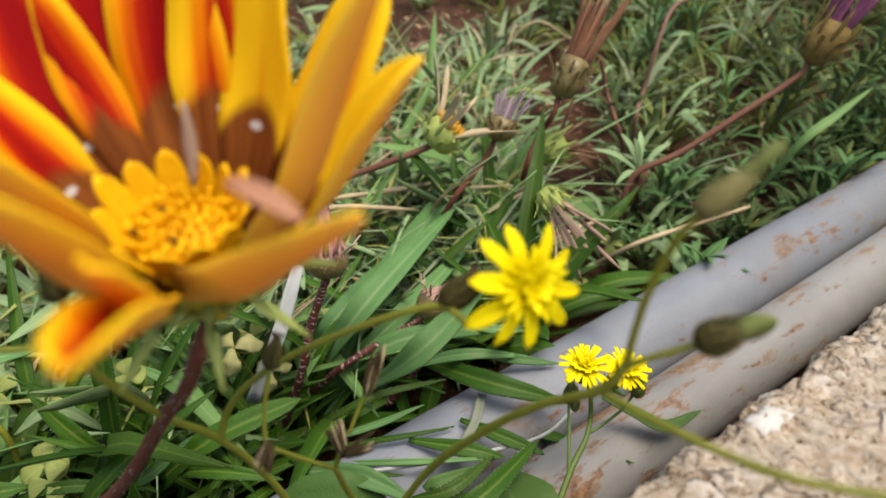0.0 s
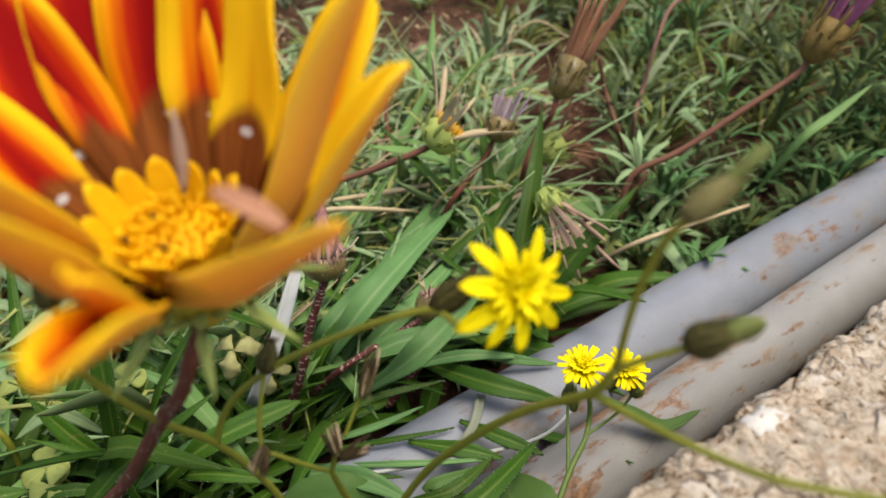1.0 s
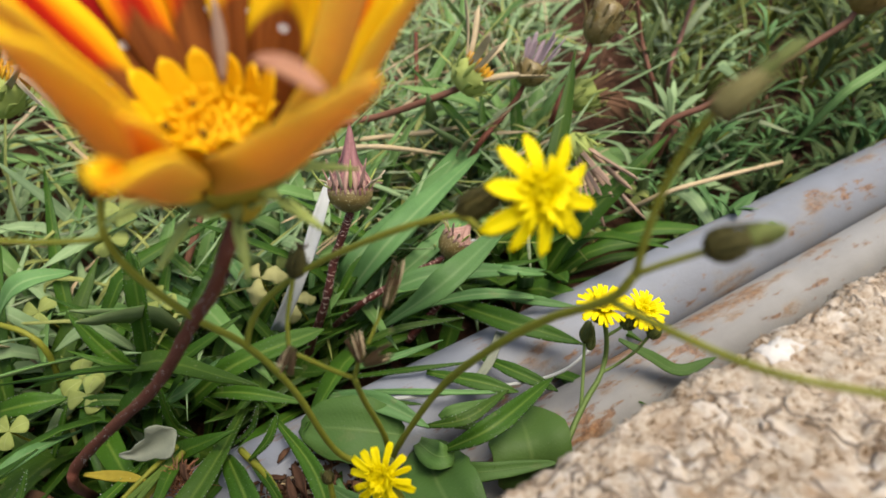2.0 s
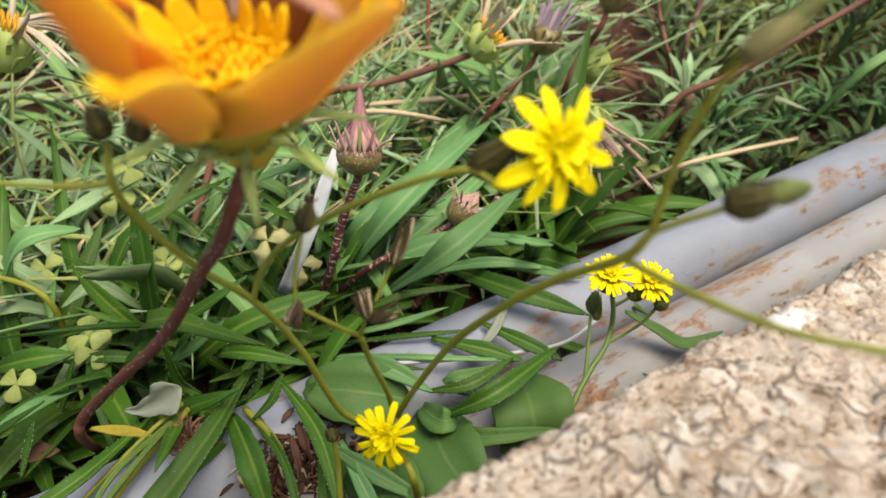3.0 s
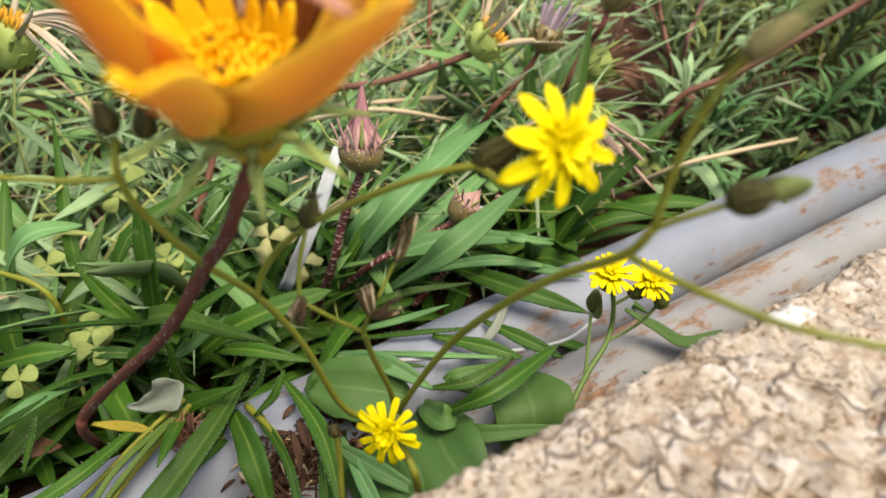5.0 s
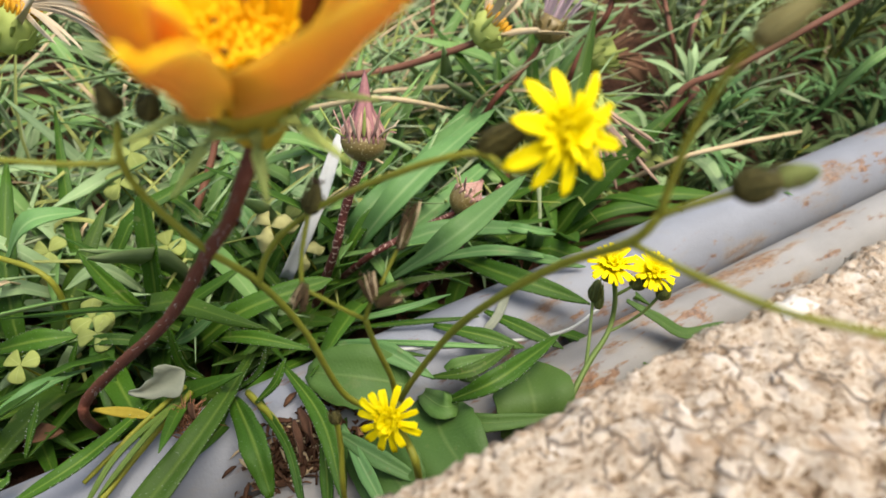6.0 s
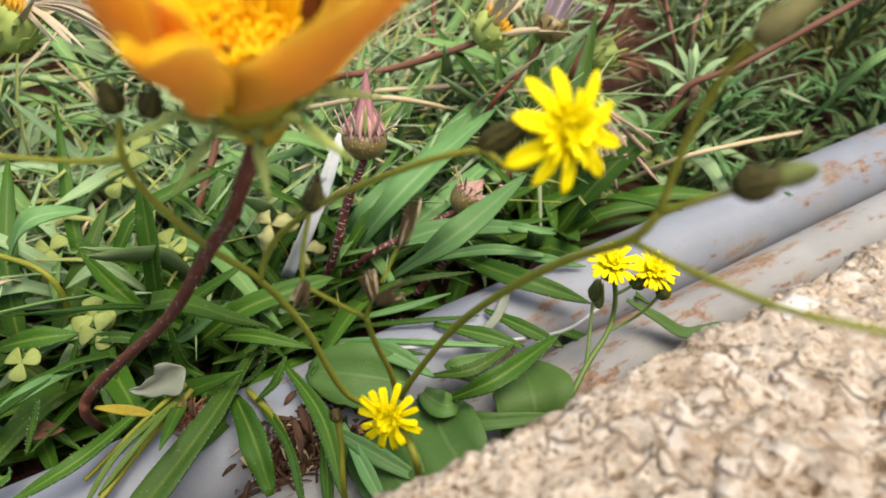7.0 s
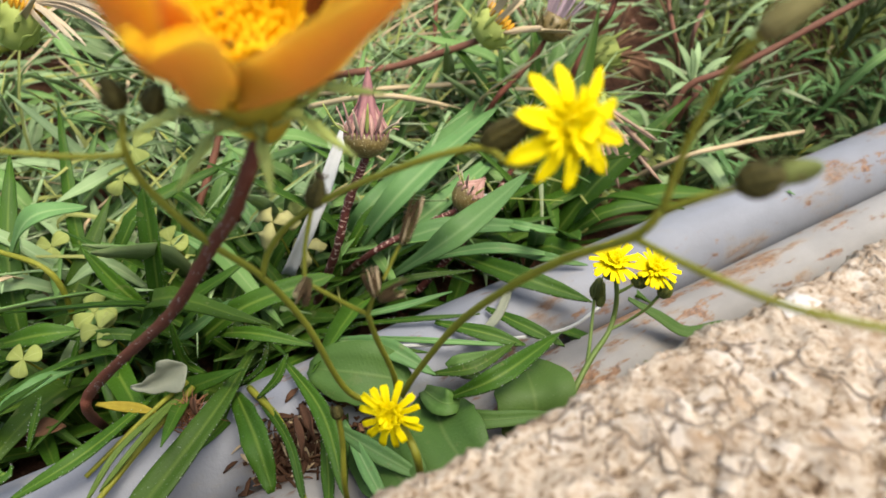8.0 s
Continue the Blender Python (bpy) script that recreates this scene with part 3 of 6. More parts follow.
def gazania():
    top = thing("gazania_plant", (-0.1589, 0.1312, 0.0100), "orange and red striped gazania flower on a bent maroon stem", "flower")
    # axis of the flower: nearly upright, leaning to the lens
    ax, fr, sd = frame_of((0.05, -0.3, 1.0), (0, -1, 0))
    s = Shape()
    s.tube([GZ - ax * 0.0145, (-0.0403, 0.0747, 0.1892), (-0.0474, 0.0789, 0.1759), (-0.0564, 0.0843, 0.1632), (-0.0764, 0.0905, 0.1339), (-0.1019, 0.0971, 0.1053),
            (-0.1229, 0.1010, 0.0811), (-0.1293, 0.1021, 0.0676), (-0.1636, 0.1358, 0.0000)], 0.0013, 0.0018, n=60, sides=10, bumpy=0.08)
    part("stem", s, M_MAROON, top, "maroon stem with short pale hairs")
    hairs([(-0.0403, 0.0747, 0.1892), (-0.0474, 0.0789, 0.1759), (-0.0564, 0.0843, 0.1632), (-0.0764, 0.0905, 0.1339), (-0.1019, 0.0971, 0.1053), (-0.1229, 0.1010, 0.0811)], 0.0017, 150, 0.0004, top, 2)
    s = Shape()
    s.spin(GZ - ax * 0.0155, ax, [(-0.003, 0.0018), (0, 0.004), (0.004, 0.0062), (0.009, 0.0068), (0.0125, 0.0062)], 20, bumpy=0.03)
    part("flower_cup", s, M_CUP, top, "pale green cup under the petals")
    for i in range(18):
        a = i * 2 * math.pi / 18
        d = fr * math.cos(a) + sd * math.sin(a)
        s = Shape()
        s.blade([GZ - ax * 0.012 + d * 0.004, GZ - ax * 0.007 + d * 0.009, GZ - ax * (0.009 if i % 2 else 0.003) + d * (0.021 if i % 2 else 0.013)], 0.0027, lance, d, mats=(0, 0), n=6, m=2)
        part("bract", s, M_BRACT, top)
    # petals: angle of the base round the axis (0 towards the lens), tip, width, sag below the straight line, twist
    def petal(az, tip, wd, sag=3.0, tw=0.0, fold=0.35, cup=0.35, inner=None, face=None, shape=tongue):
        d = fr * math.cos(radians(az)) + sd * math.sin(radians(az))
        tip = Vector(tip)
        c0 = GZ - ax * 0.0055 + d * 0.006
        mid = c0.lerp(tip, 0.5) - ax * sag * 0.001 + d * sag * 0.0007
        q1, q3 = c0.lerp(mid, 0.55) - ax * 0.0006, mid.lerp(tip, 0.55)
        s = Shape()
        s.blade([c0, q1, mid, q3, tip], wd * 0.001, shape, inner or (GZ + ax * 0.03 - mid), cup=cup, fold=fold, n=18, m=8, twist=tw, thick=0.0006, seed=int(az) % 97, wave=0.03)
        part("petal", s, [face or M_PETAL, M_PETAL_BACK], top)

    petal(-4, (-0.0066, 0.0440, 0.2324), 11.5, 2.4, 0.0, 0.3, 0.5, (-0.25, 0.85, 0.45), shape=plump)
    petal(84, (-0.0020, 0.0774, 0.2355), 12, 3.0, -0.3, 0.3, face=M_PETAL_GOLD)
    petal(58, (-0.0052, 0.0696, 0.2472), 7, 4.0, 0.2, 0.6, 0.4, (-0.75, 0.6, 0.3))
    petal(108, (-0.0079, 0.0948, 0.2416), 14, 2.0, 0.2, 0.06, 0.14)
    petal(132, (-0.0229, 0.0977, 0.2495), 16, 2.0, -0.5, 0.06, 0.14, face=M_PETAL_GOLD)
    petal(160, (-0.0314, 0.1023, 0.2529), 17, 2.5, 0.2, 0.06, 0.14)
    petal(-172, (-0.0423, 0.1039, 0.2534), 18, 2.5, -0.2, 0.06, 0.14, face=M_PETAL_RED)
    petal(-146, (-0.0535, 0.1023, 0.2527), 20, 2.5, 0.1, 0.06, 0.14, face=M_PETAL_RED)
    petal(-118, (-0.0629, 0.0935, 0.2469), 17, 2.5, -0.2, 0.06, 0.14, face=M_PETAL_RED)
    petal(-97, (-0.0643, 0.0791, 0.2381), 13, 2.0, 0.3, 0.06, 0.14)
    petal(-76, (-0.0469, 0.0511, 0.2395), 11, 3.0, 0.2)
    petal(-54, (-0.0354, 0.0386, 0.2388), 9.5, 4.0, 0.0, 0.4, 0.4, (0.4, 0.8, 0.6))
    petal(-28, (-0.0236, 0.0278, 0.2318), 7.6, 1.4, 0.2, 0.6, 0.4, (0.1, 0.6, 0.75), face=M_PETAL_RED)
    petal(-30, (-0.0273, 0.0387, 0.2318), 6.2, 4.0, 0.0, 0.4, 0.4, (0.3, 0.8, 0.5))
    # short curled petal tip lying over the disc, and a dry sliver standing in it
    s = Shape()
    s.blade([(-0.0215, 0.0557, 0.2301), (-0.0170, 0.0512, 0.2307), (-0.0129, 0.0490, 0.2292)], 0.0021, oval, (0, -0.3, 1), mats=(0, 0), n=8, m=4, cup=0.6)
    part("curled_petal", s, M_SALMON, top, "pinkish curled petal tip")
    s = Shape()
    s.blade([(-0.0349, 0.0776, 0.2180), (-0.0347, 0.0798, 0.2231), (-0.0353, 0.0825, 0.2288)], 0.0022, lance, (0, -1, 0.2), mats=(0, 0), n=8, m=2)
    part("dry_sliver", s, M_STIGMA, top, "pale dry sliver")
    # ring of orange outer florets and the dome of the disc
    for i in range(13):
        a = i * 2 * math.pi / 13 + 0.1
        d = fr * math.cos(a) + sd * math.sin(a)
        k = R.uniform(0.85, 1.1)
        s = Shape()
        s.blade([GZ + d * 0.006 - ax * 0.002, GZ + d * 0.0078 + ax * 0.003, GZ + d * (0.0095 + R.uniform(0, 0.0012)) + ax * 0.0098 * k], 0.0044 * k, strap, ax - d, mats=(0, 0), n=12, m=6, cup=R.uniform(-0.2, 0.2), twist=R.uniform(-0.3, 0.3))
        part("outer_floret", s, M_DISC, top)
    s = Shape()
    s.spin(GZ - ax * 0.002, ax, [(-0.002, 0.0075), (0.002, 0.0078), (0.0045, 0.0068), (0.0062, 0.0045), (0.0068, 0.002)], 20)
    ga = math.pi * (3 - math.sqrt(5))
    for i in range(110):
        r = 0.0084 * math.sqrt((i + 0.5) / 110)
        a = i * ga
        d = fr * math.cos(a) + sd * math.sin(a)
        h = 0.0058 * (1 - (r / 0.0092) ** 2)
        p = GZ + d * r + ax * (h - 0.001)
        tall = R.uniform(0.0018, 0.0034)
        s.spin(p, ax + d * (r / 0.012), [(0, 0.00035), (tall * 0.6, 0.00042), (tall * 0.9, 0.0005), (tall, 0.0003)], 6, mat=1 if R.random() < 0.09 else 0)
    part("disc", s, [M_DISC, M_DISC_DARK], top, "orange domed disc of small florets")


def hairs(ctrl, r, count, length, mat_parent, seed=0):
    """Short pale hairs standing off a stem."""
    rr = random.Random(seed)
    pts = curve_points(ctrl, 200)
    s = Shape()
    for _ in range(count):
        i = rr.randrange(1, 199)
        t = (pts[i + 1] - pts[i - 1]).normalized()
        a = Matrix.Rotation(rr.uniform(0, 6.28), 3, t) @ t.orthogonal().normalized()
        s.tube([pts[i] + a * r * 0.8, pts[i] + a * (r + length) + t * length * 0.4], 0.00008, 0.00004, n=1, sides=3)
    return part("hairs", s, M_WHITE, mat_parent)


def stem(parent, ctrl, r0, r1, mat, n=24, sides=8, bumpy=0.06, label="", name="stem"):
    s = Shape()
    s.tube(ctrl, r0, r1, n=n, sides=sides, bumpy=bumpy, seed=len(bpy.data.objects))
    return part(name, s, mat, parent, label)


def daisy_head(parent, at, axis, radius=0.0085, rays=15, seed=0, open_=0.25, inner=10, ray_w=0.0021, inner_w=0.0021, inner_len=0.72, ray_shape=blunt):
    """A lemon-yellow hawksbeard head: strap rays in two rings, toothed ends, a green calyx below."""
    rr = random.Random(seed)
    at = Vector(at)
    ax, fr, sd = frame_of(axis, (0.3, -1, 0.1))
    head = part("flower_head", Shape().spin(at - ax * 0.009, ax, [(0, 0.0012), (0.001, 0.0026), (0.003, 0.003), (0.0055, 0.0027), (0.007, 0.002)], 14, bumpy=0.05, seed=seed), M_CALYX, parent, "dark green calyx")
    for ring, (cnt, rad, rise, wid) in enumerate(((rays, radius, open_, ray_w), (inner, radius * inner_len, open_ + 0.5, inner_w), (9, radius * 0.5, open_ + 0.85, 0.0016))):
        for i in range(cnt):
            a = 2 * math.pi * (i + rr.uniform(-0.22, 0.22)) / cnt + ring * 0.2
            d = fr * math.cos(a) + sd * math.sin(a)
            up = rise + rr.uniform(-0.15, 0.15)
            l = rad * rr.uniform(0.85, 1.1)
            tip = at + d * l * math.cos(up) + ax * l * math.sin(up)
            mid = at.lerp(tip, 0.5) + ax * l * 0.08
            s = Shape()
            s.blade([at + d * 0.0008 - ax * 0.0005, mid, tip - ax * l * 0.05], wid * rr.uniform(0.85, 1.15), ray_shape, ax, mats=(0, 0), n=8, m=4, cup=rr.uniform(0.1, 0.4), thick=0.00025, teeth=0.08, seed=i, twist=rr.uniform(-0.4, 0.4))
            part("ray_floret", s, M_YELLOW, head)
    s = Shape()
    for i in range(70):
        a, r = rr.uniform(0, 6.28), radius * 0.38 * math.sqrt(rr.random())
        d = fr * math.cos(a) + sd * math.sin(a)
        p = at + d * r
        h = rr.uniform(0.0028, 0.0046)
        s.tube([p, p + ax * h * 0.6 + d * 0.0003, p + ax * h + d * rr.uniform(0, 0.0012)], 0.00022, 0.00016, n=3, sides=4)
    tagged(part("stamen_tuft", s, M_YELLOW, head), kind="stuff")
    part("heart", Shape().spin(at - ax * 0.002, ax, [(0, radius * 0.3), (0.0015, radius * 0.34), (0.003, radius * 0.26), (0.0038, radius * 0.1)], 14, bumpy=0.12, seed=seed), M_YELLOW, head)
    return head


def bud(parent, base, tip, r, mat=None, tuft=None, seed=0, name="bud"):
    """A closed hawksbeard bud or dry head: narrow bracts round an urn."""
    rr = random.Random(seed)
    base, tip = Vector(base), Vector(tip)
    l = (tip - base).length
    ax = (tip - base).normalized()
    m = mat or M_CALYX
    s = Shape()
    s.spin(base, ax, [(0, r * 0.35), (l * 0.12, r * 0.85), (l * 0.35, r), (l * 0.65, r * 0.8), (l * 0.9, r * 0.5), (l, r * 0.2)], 12, bumpy=0.12, seed=seed)
    o = ax.orthogonal().normalized()
    for i in range(11):
        d = Matrix.Rotation(i * 0.571 + rr.uniform(-0.1, 0.1), 3, ax) @ o
        e = base + ax * l * rr.uniform(0.7, 1.15) + d * r * rr.uniform(0.3, 1.0 + 0.8 * (m is M_DRYBUD))
        s.blade([base + d * r * 0.5, base + ax * l * 0.35 + d * r * 1.08, e], r * 0.5, lance, d, mats=(0, 0), n=5, m=2, thick=0.0002)
    ob = part(name, s, m, parent)
    if tuft:
        s = Shape()
        for i in range(16):
            d = Matrix.Rotation(i * 0.393, 3, ax) @ o
            p = base + ax * l * 0.85
            s.tube([p, p + ax * l * 0.3 + d * r * rr.uniform(0.1, 0.9)], 0.00025, 0.0001, n=2, sides=3)
        part("tuft", s, tuft, ob)
    return ob


def dry_head(parent, base, tip, r, seed, flare=1.0):
    """An opened seed head: a small dark core with stiff tan bracts standing off it."""
    rr = random.Random(seed)
    base, tip = Vector(base), Vector(tip)
    ax, l = (tip - base).normalized(), (tip - base).length
    o = ax.orthogonal().normalized()
    head = part("dry_head", Shape().spin(base, ax, [(0, r * 0.3), (l * 0.15, r * 0.6), (l * 0.4, r * 0.55), (l * 0.6, r * 0.3)], 10, bumpy=0.25, seed=seed), M_POD, parent, "dark dry core")
    for i in range(22):
        d = Matrix.Rotation(i * 2.4 + rr.uniform(-0.3, 0.3), 3, ax) @ o
        k, out = rr.uniform(0.8, 1.35), flare * rr.uniform(0.5, 1.5)
        s = Shape()
        s.blade([base + d * r * 0.4, base + ax * l * 0.4 * k + d * r * (0.6 + 0.3 * out), base + ax * l * 0.8 * k + d * r * (0.6 + 0.6 * out), base + ax * l * (1.0 - 0.12 * out) * k + d * r * (0.5 + 1.1 * out)],
                r * rr.uniform(0.2, 0.32), lance, d, mats=(0, 0), n=7, m=2, twist=rr.uniform(-2.5, 2.5), cup=0.3, thick=0.00015)
        part("bract", s, M_DRYBUD if i % 5 else M_STRAW, head)
    return head


def seed_pod(parent, base, tip, r, seed, mat=M_POD):
    """A withered pod: a dark ragged lump with a smaller olive lump at its end."""
    base, tip = Vector(base), Vector(tip)
    head = bud(parent, base, base.lerp(tip, 0.62), r, mat, M_DRYBUD, seed, "dry_head")
    s = Shape()
    ax = (tip - base).normalized()
    l = (tip - base).length
    s.spin(base.lerp(tip, 0.45), ax, [(0, r * 0.4), (l * 0.12, r * 0.62), (l * 0.3, r * 0.55), (l * 0.45, r * 0.5), (l * 0.53, r * 0.15)], 12, bumpy=0.32, seed=seed)
    part("pod_tip", s, M_CALYX, head, "ragged olive tip")
    return head


gazania()


def tall_hawksbeard():
    top = thing("hawksbeard_plant", (-0.0311, 0.1381, 0.0000), "branching yellow hawksbeard with an open flower and dry seed heads", "flower")
    root = (-0.0311, 0.1381, 0.0000)
    J = (-0.0218, 0.0975, 0.0891)
    stem(top, [root, J], 0.00109, 0.00094, M_STEM)
    # long stem to the left with its fork
    F1 = (-0.0499, 0.0895, 0.1496)
    stem(top, [J, (-0.0356, 0.0954, 0.0987), (-0.0434, 0.0937, 0.1289), F1, (-0.0563, 0.0834, 0.1648), (-0.0622, 0.0793, 0.1808), (-0.0629, 0.0778, 0.1901), (-0.0620, 0.0794, 0.1967)], 0.00101, 0.00065, M_STEM, n=50)
    stem(top, [(-0.0634, 0.0774, 0.1896), (-0.0664, 0.0770, 0.1894), (-0.0743, 0.0764, 0.1894), (-0.0881, 0.0761, 0.1901)], 0.00058, 0.00050, M_STEM)
    bud(top, (-0.0615, 0.0785, 0.1978), (-0.0629, 0.0797, 0.2030), 0.0020, M_POD, seed=1)
    bud(top, (-0.0574, 0.0800, 0.1963), (-0.0561, 0.0825, 0.2005), 0.0019, M_POD, seed=2)
    stem(top, [F1, (-0.0475, 0.0912, 0.1561), (-0.0419, 0.0913, 0.1638), (-0.0314, 0.0895, 0.1733), (-0.0185, 0.0862, 0.1825), (-0.0074, 0.0833, 0.1891), (-0.0003, 0.0818, 0.1915), (0.0045, 0.0777, 0.1908), (0.0092, 0.0778, 0.1921)], 0.00080, 0.00058, M_STEM, n=50)
    bud(top, (-0.0008, 0.0826, 0.1909), (0.0069, 0.0847, 0.1960), 0.0025, M_POD, seed=3)
    # short stalk with one withered head above and one below
    stem(top, [(-0.0373, 0.0828, 0.1561), (-0.0370, 0.0855, 0.1626), (-0.0354, 0.0893, 0.1703)], 0.00050, 0.00050, M_STEM)
    bud(top, (-0.0352, 0.0895, 0.1705), (-0.0335, 0.0927, 0.1759), 0.0021, M_POD, M_DRYBUD, seed=4, name="withered_head")
    dry_head(top, (-0.0363, 0.0824, 0.1571), (-0.0372, 0.0779, 0.1549), 0.0021, 5, 0.3)
    # branch with the group of dry heads
    F2 = (-0.0256, 0.0878, 0.1408)
    stem(top, [J, (-0.0219, 0.0956, 0.1072), (-0.0248, 0.0909, 0.1287), F2], 0.00087, 0.00072, M_STEM)
    stem(top, [F2, (-0.0295, 0.0855, 0.1462), (-0.0359, 0.0828, 0.1544)], 0.00058, 0.00050, M_STEM)
    stem(top, [F2, (-0.0237, 0.0870, 0.1476), (-0.0228, 0.0865, 0.1500)], 0.00058, 0.00050, M_STEM)
    dry_head(top, (-0.0228, 0.0857, 0.1490), (-0.0242, 0.0883, 0.1539), 0.0021, 6, 0.45)
    dry_head(top, (-0.0221, 0.0853, 0.1485), (-0.0165, 0.0859, 0.1520), 0.0020, 7, 0.35)
    stem(top, [(-0.0213, 0.0882, 0.1520), (-0.0186, 0.0916, 0.1575), (-0.0172, 0.0925, 0.1601)], 0.00043, 0.00043, M_STEM)
    dry_head(top, (-0.0172, 0.0921, 0.1596), (-0.0146, 0.0958, 0.1671), 0.0022, 8, 0.0)
    # stem to the other side, passing close under the lens
    K = (0.0242, 0.0685, 0.1843)
    L = (0.0270, 0.0667, 0.1913)
    stem(top, [J, (-0.0179, 0.0943, 0.1053), (-0.0055, 0.0905, 0.1345), (0.0059, 0.0832, 0.1563), (0.0157, 0.0768, 0.1714), K, L], 0.00094, 0.00080, M_STEM, n=40)
    stem(top, [L, (0.0270, 0.0661, 0.1980), (0.0274, 0.0650, 0.2068), (0.0288, 0.0634, 0.2158), (0.0303, 0.0613, 0.2212)], 0.00065, 0.00058, M_STEM)
    seed_pod(top, (0.0297, 0.0610, 0.2208), (0.0396, 0.0647, 0.2285), 0.0017, 9, M_OLIVE)
    stem(top, [L, (0.0304, 0.0648, 0.1950), (0.0350, 0.0630, 0.1988)], 0.00058, 0.00050, M_STEM)
    seed_pod(top, (0.0342, 0.0623, 0.1996), (0.0451, 0.0631, 0.2028), 0.0024, 10)
    stem(top, [K, (0.0299, 0.0612, 0.1859), (0.0382, 0.0513, 0.1889), (0.0440, 0.0459, 0.1914), (0.0577, 0.0414, 0.1927)], 0.00065, 0.00050, M_STEM)
    daisy_head(top, (0.0127, 0.0784, 0.1982), (0.5, -0.75, 0.4), 0.0114, 10, seed=3, open_=0.05, inner=20, ray_w=0.0028, inner_w=0.0010, inner_len=0.62, ray_shape=strap)
    return top


tall_hawksbeard()


def small_hawksbeard():
    top = thing("hawksbeard_plant", (-0.0162, 0.1037, 0.0000), "small yellow hawksbeard flower low between the leaves", "flower")
    f = (-0.0212, 0.0835, 0.1065)
    stem(top, [f, (-0.0163, 0.0813, 0.0991), (-0.0133, 0.0790, 0.0856), (-0.0162, 0.1037, 0.0000)], 0.0011, 0.0012, M_STEM)
    daisy_head(top, f, (-0.12, -0.8, 0.6), 0.0092, 14, seed=8, open_=0.05, inner=9, ray_w=0.0019, inner_w=0.0012, inner_len=0.55, ray_shape=notched)
    stem(top, [(-0.0364, 0.0856, 0.1025), (-0.0356, 0.0827, 0.0916), (-0.0356, 0.0779, 0.0709), (-0.0397, 0.0952, 0.0000)], 0.0008, 0.001, M_STEM)
    bud(top, (-0.0360, 0.0846, 0.1013), (-0.0371, 0.0862, 0.1045), 0.0016, M_POD, seed=11)


small_hawksbeard()


def cluster_hawksbeard():
    top = thing("hawksbeard_plant", along(0.098, 0.08), "slender hawksbeard with two small yellow flowers and green buds", "flower")
    r = along(0.098, 0.08)
    g = (0.0565, 0.1647, 0.0641)
    a, b = (0.0519, 0.1669, 0.0898), (0.0687, 0.1701, 0.0845)
    stem(top, [r, (0.0330, 0.1164, 0.0442), (0.0385, 0.1326, 0.0517), (0.0469, 0.1482, 0.0567), (0.0533, 0.1572, 0.0604), g, (0.0555, 0.1658, 0.0760), a], 0.0013, 0.0009, M_GREENSTEM, n=30)
    stem(top, [(0.0547, 0.1595, 0.0613), (0.0612, 0.1632, 0.0621), (0.0678, 0.1643, 0.0689), (0.0722, 0.1662, 0.0753)], 0.0006, 0.0006, M_GREENSTEM)
    stem(top, [(0.0560, 0.1658, 0.0760), (0.0607, 0.1672, 0.0788), b], 0.0007, 0.0006, M_GREENSTEM)
    stem(top, [(0.0451, 0.1453, 0.0550), (0.0464, 0.1547, 0.0611), (0.0482, 0.1687, 0.0693)], 0.0008, 0.0006, M_GREENSTEM)
    daisy_head(top, a, (0.0, -0.3, 1.0), 0.0098, 22, seed=21, open_=0.3, inner=18, ray_w=0.0014, inner_w=0.0012)
    daisy_head(top, b, (0.15, -0.35, 1.0), 0.0094, 22, seed=22, open_=0.3, inner=18, ray_w=0.0014, inner_w=0.0012)
    bud(top, (0.0486, 0.1684, 0.0689), (0.0496, 0.1729, 0.0770), 0.0028, seed=23)
    bud(top, (0.0502, 0.1665, 0.0667), (0.0514, 0.1705, 0.0726), 0.0018, seed=24)
    bud(top, (0.0725, 0.1658, 0.0748), (0.0769, 0.1688, 0.0809), 0.0026, seed=25)
    bud(top, (0.0639, 0.1675, 0.0774), (0.0642, 0.1708, 0.0826), 0.003, seed=26)
    s = Shape()
    s.blade([(0.0669, 0.1840, 0.0550), (0.0796, 0.1800, 0.0494), (0.0942, 0.1775, 0.0424), (0.1118, 0.1844, 0.0444)], 0.009, lance, mats=(0, 1), n=14, m=4)
    part("leaf", s, [M_BROAD, M_LEAF_BACK], top)


cluster_hawksbeard()


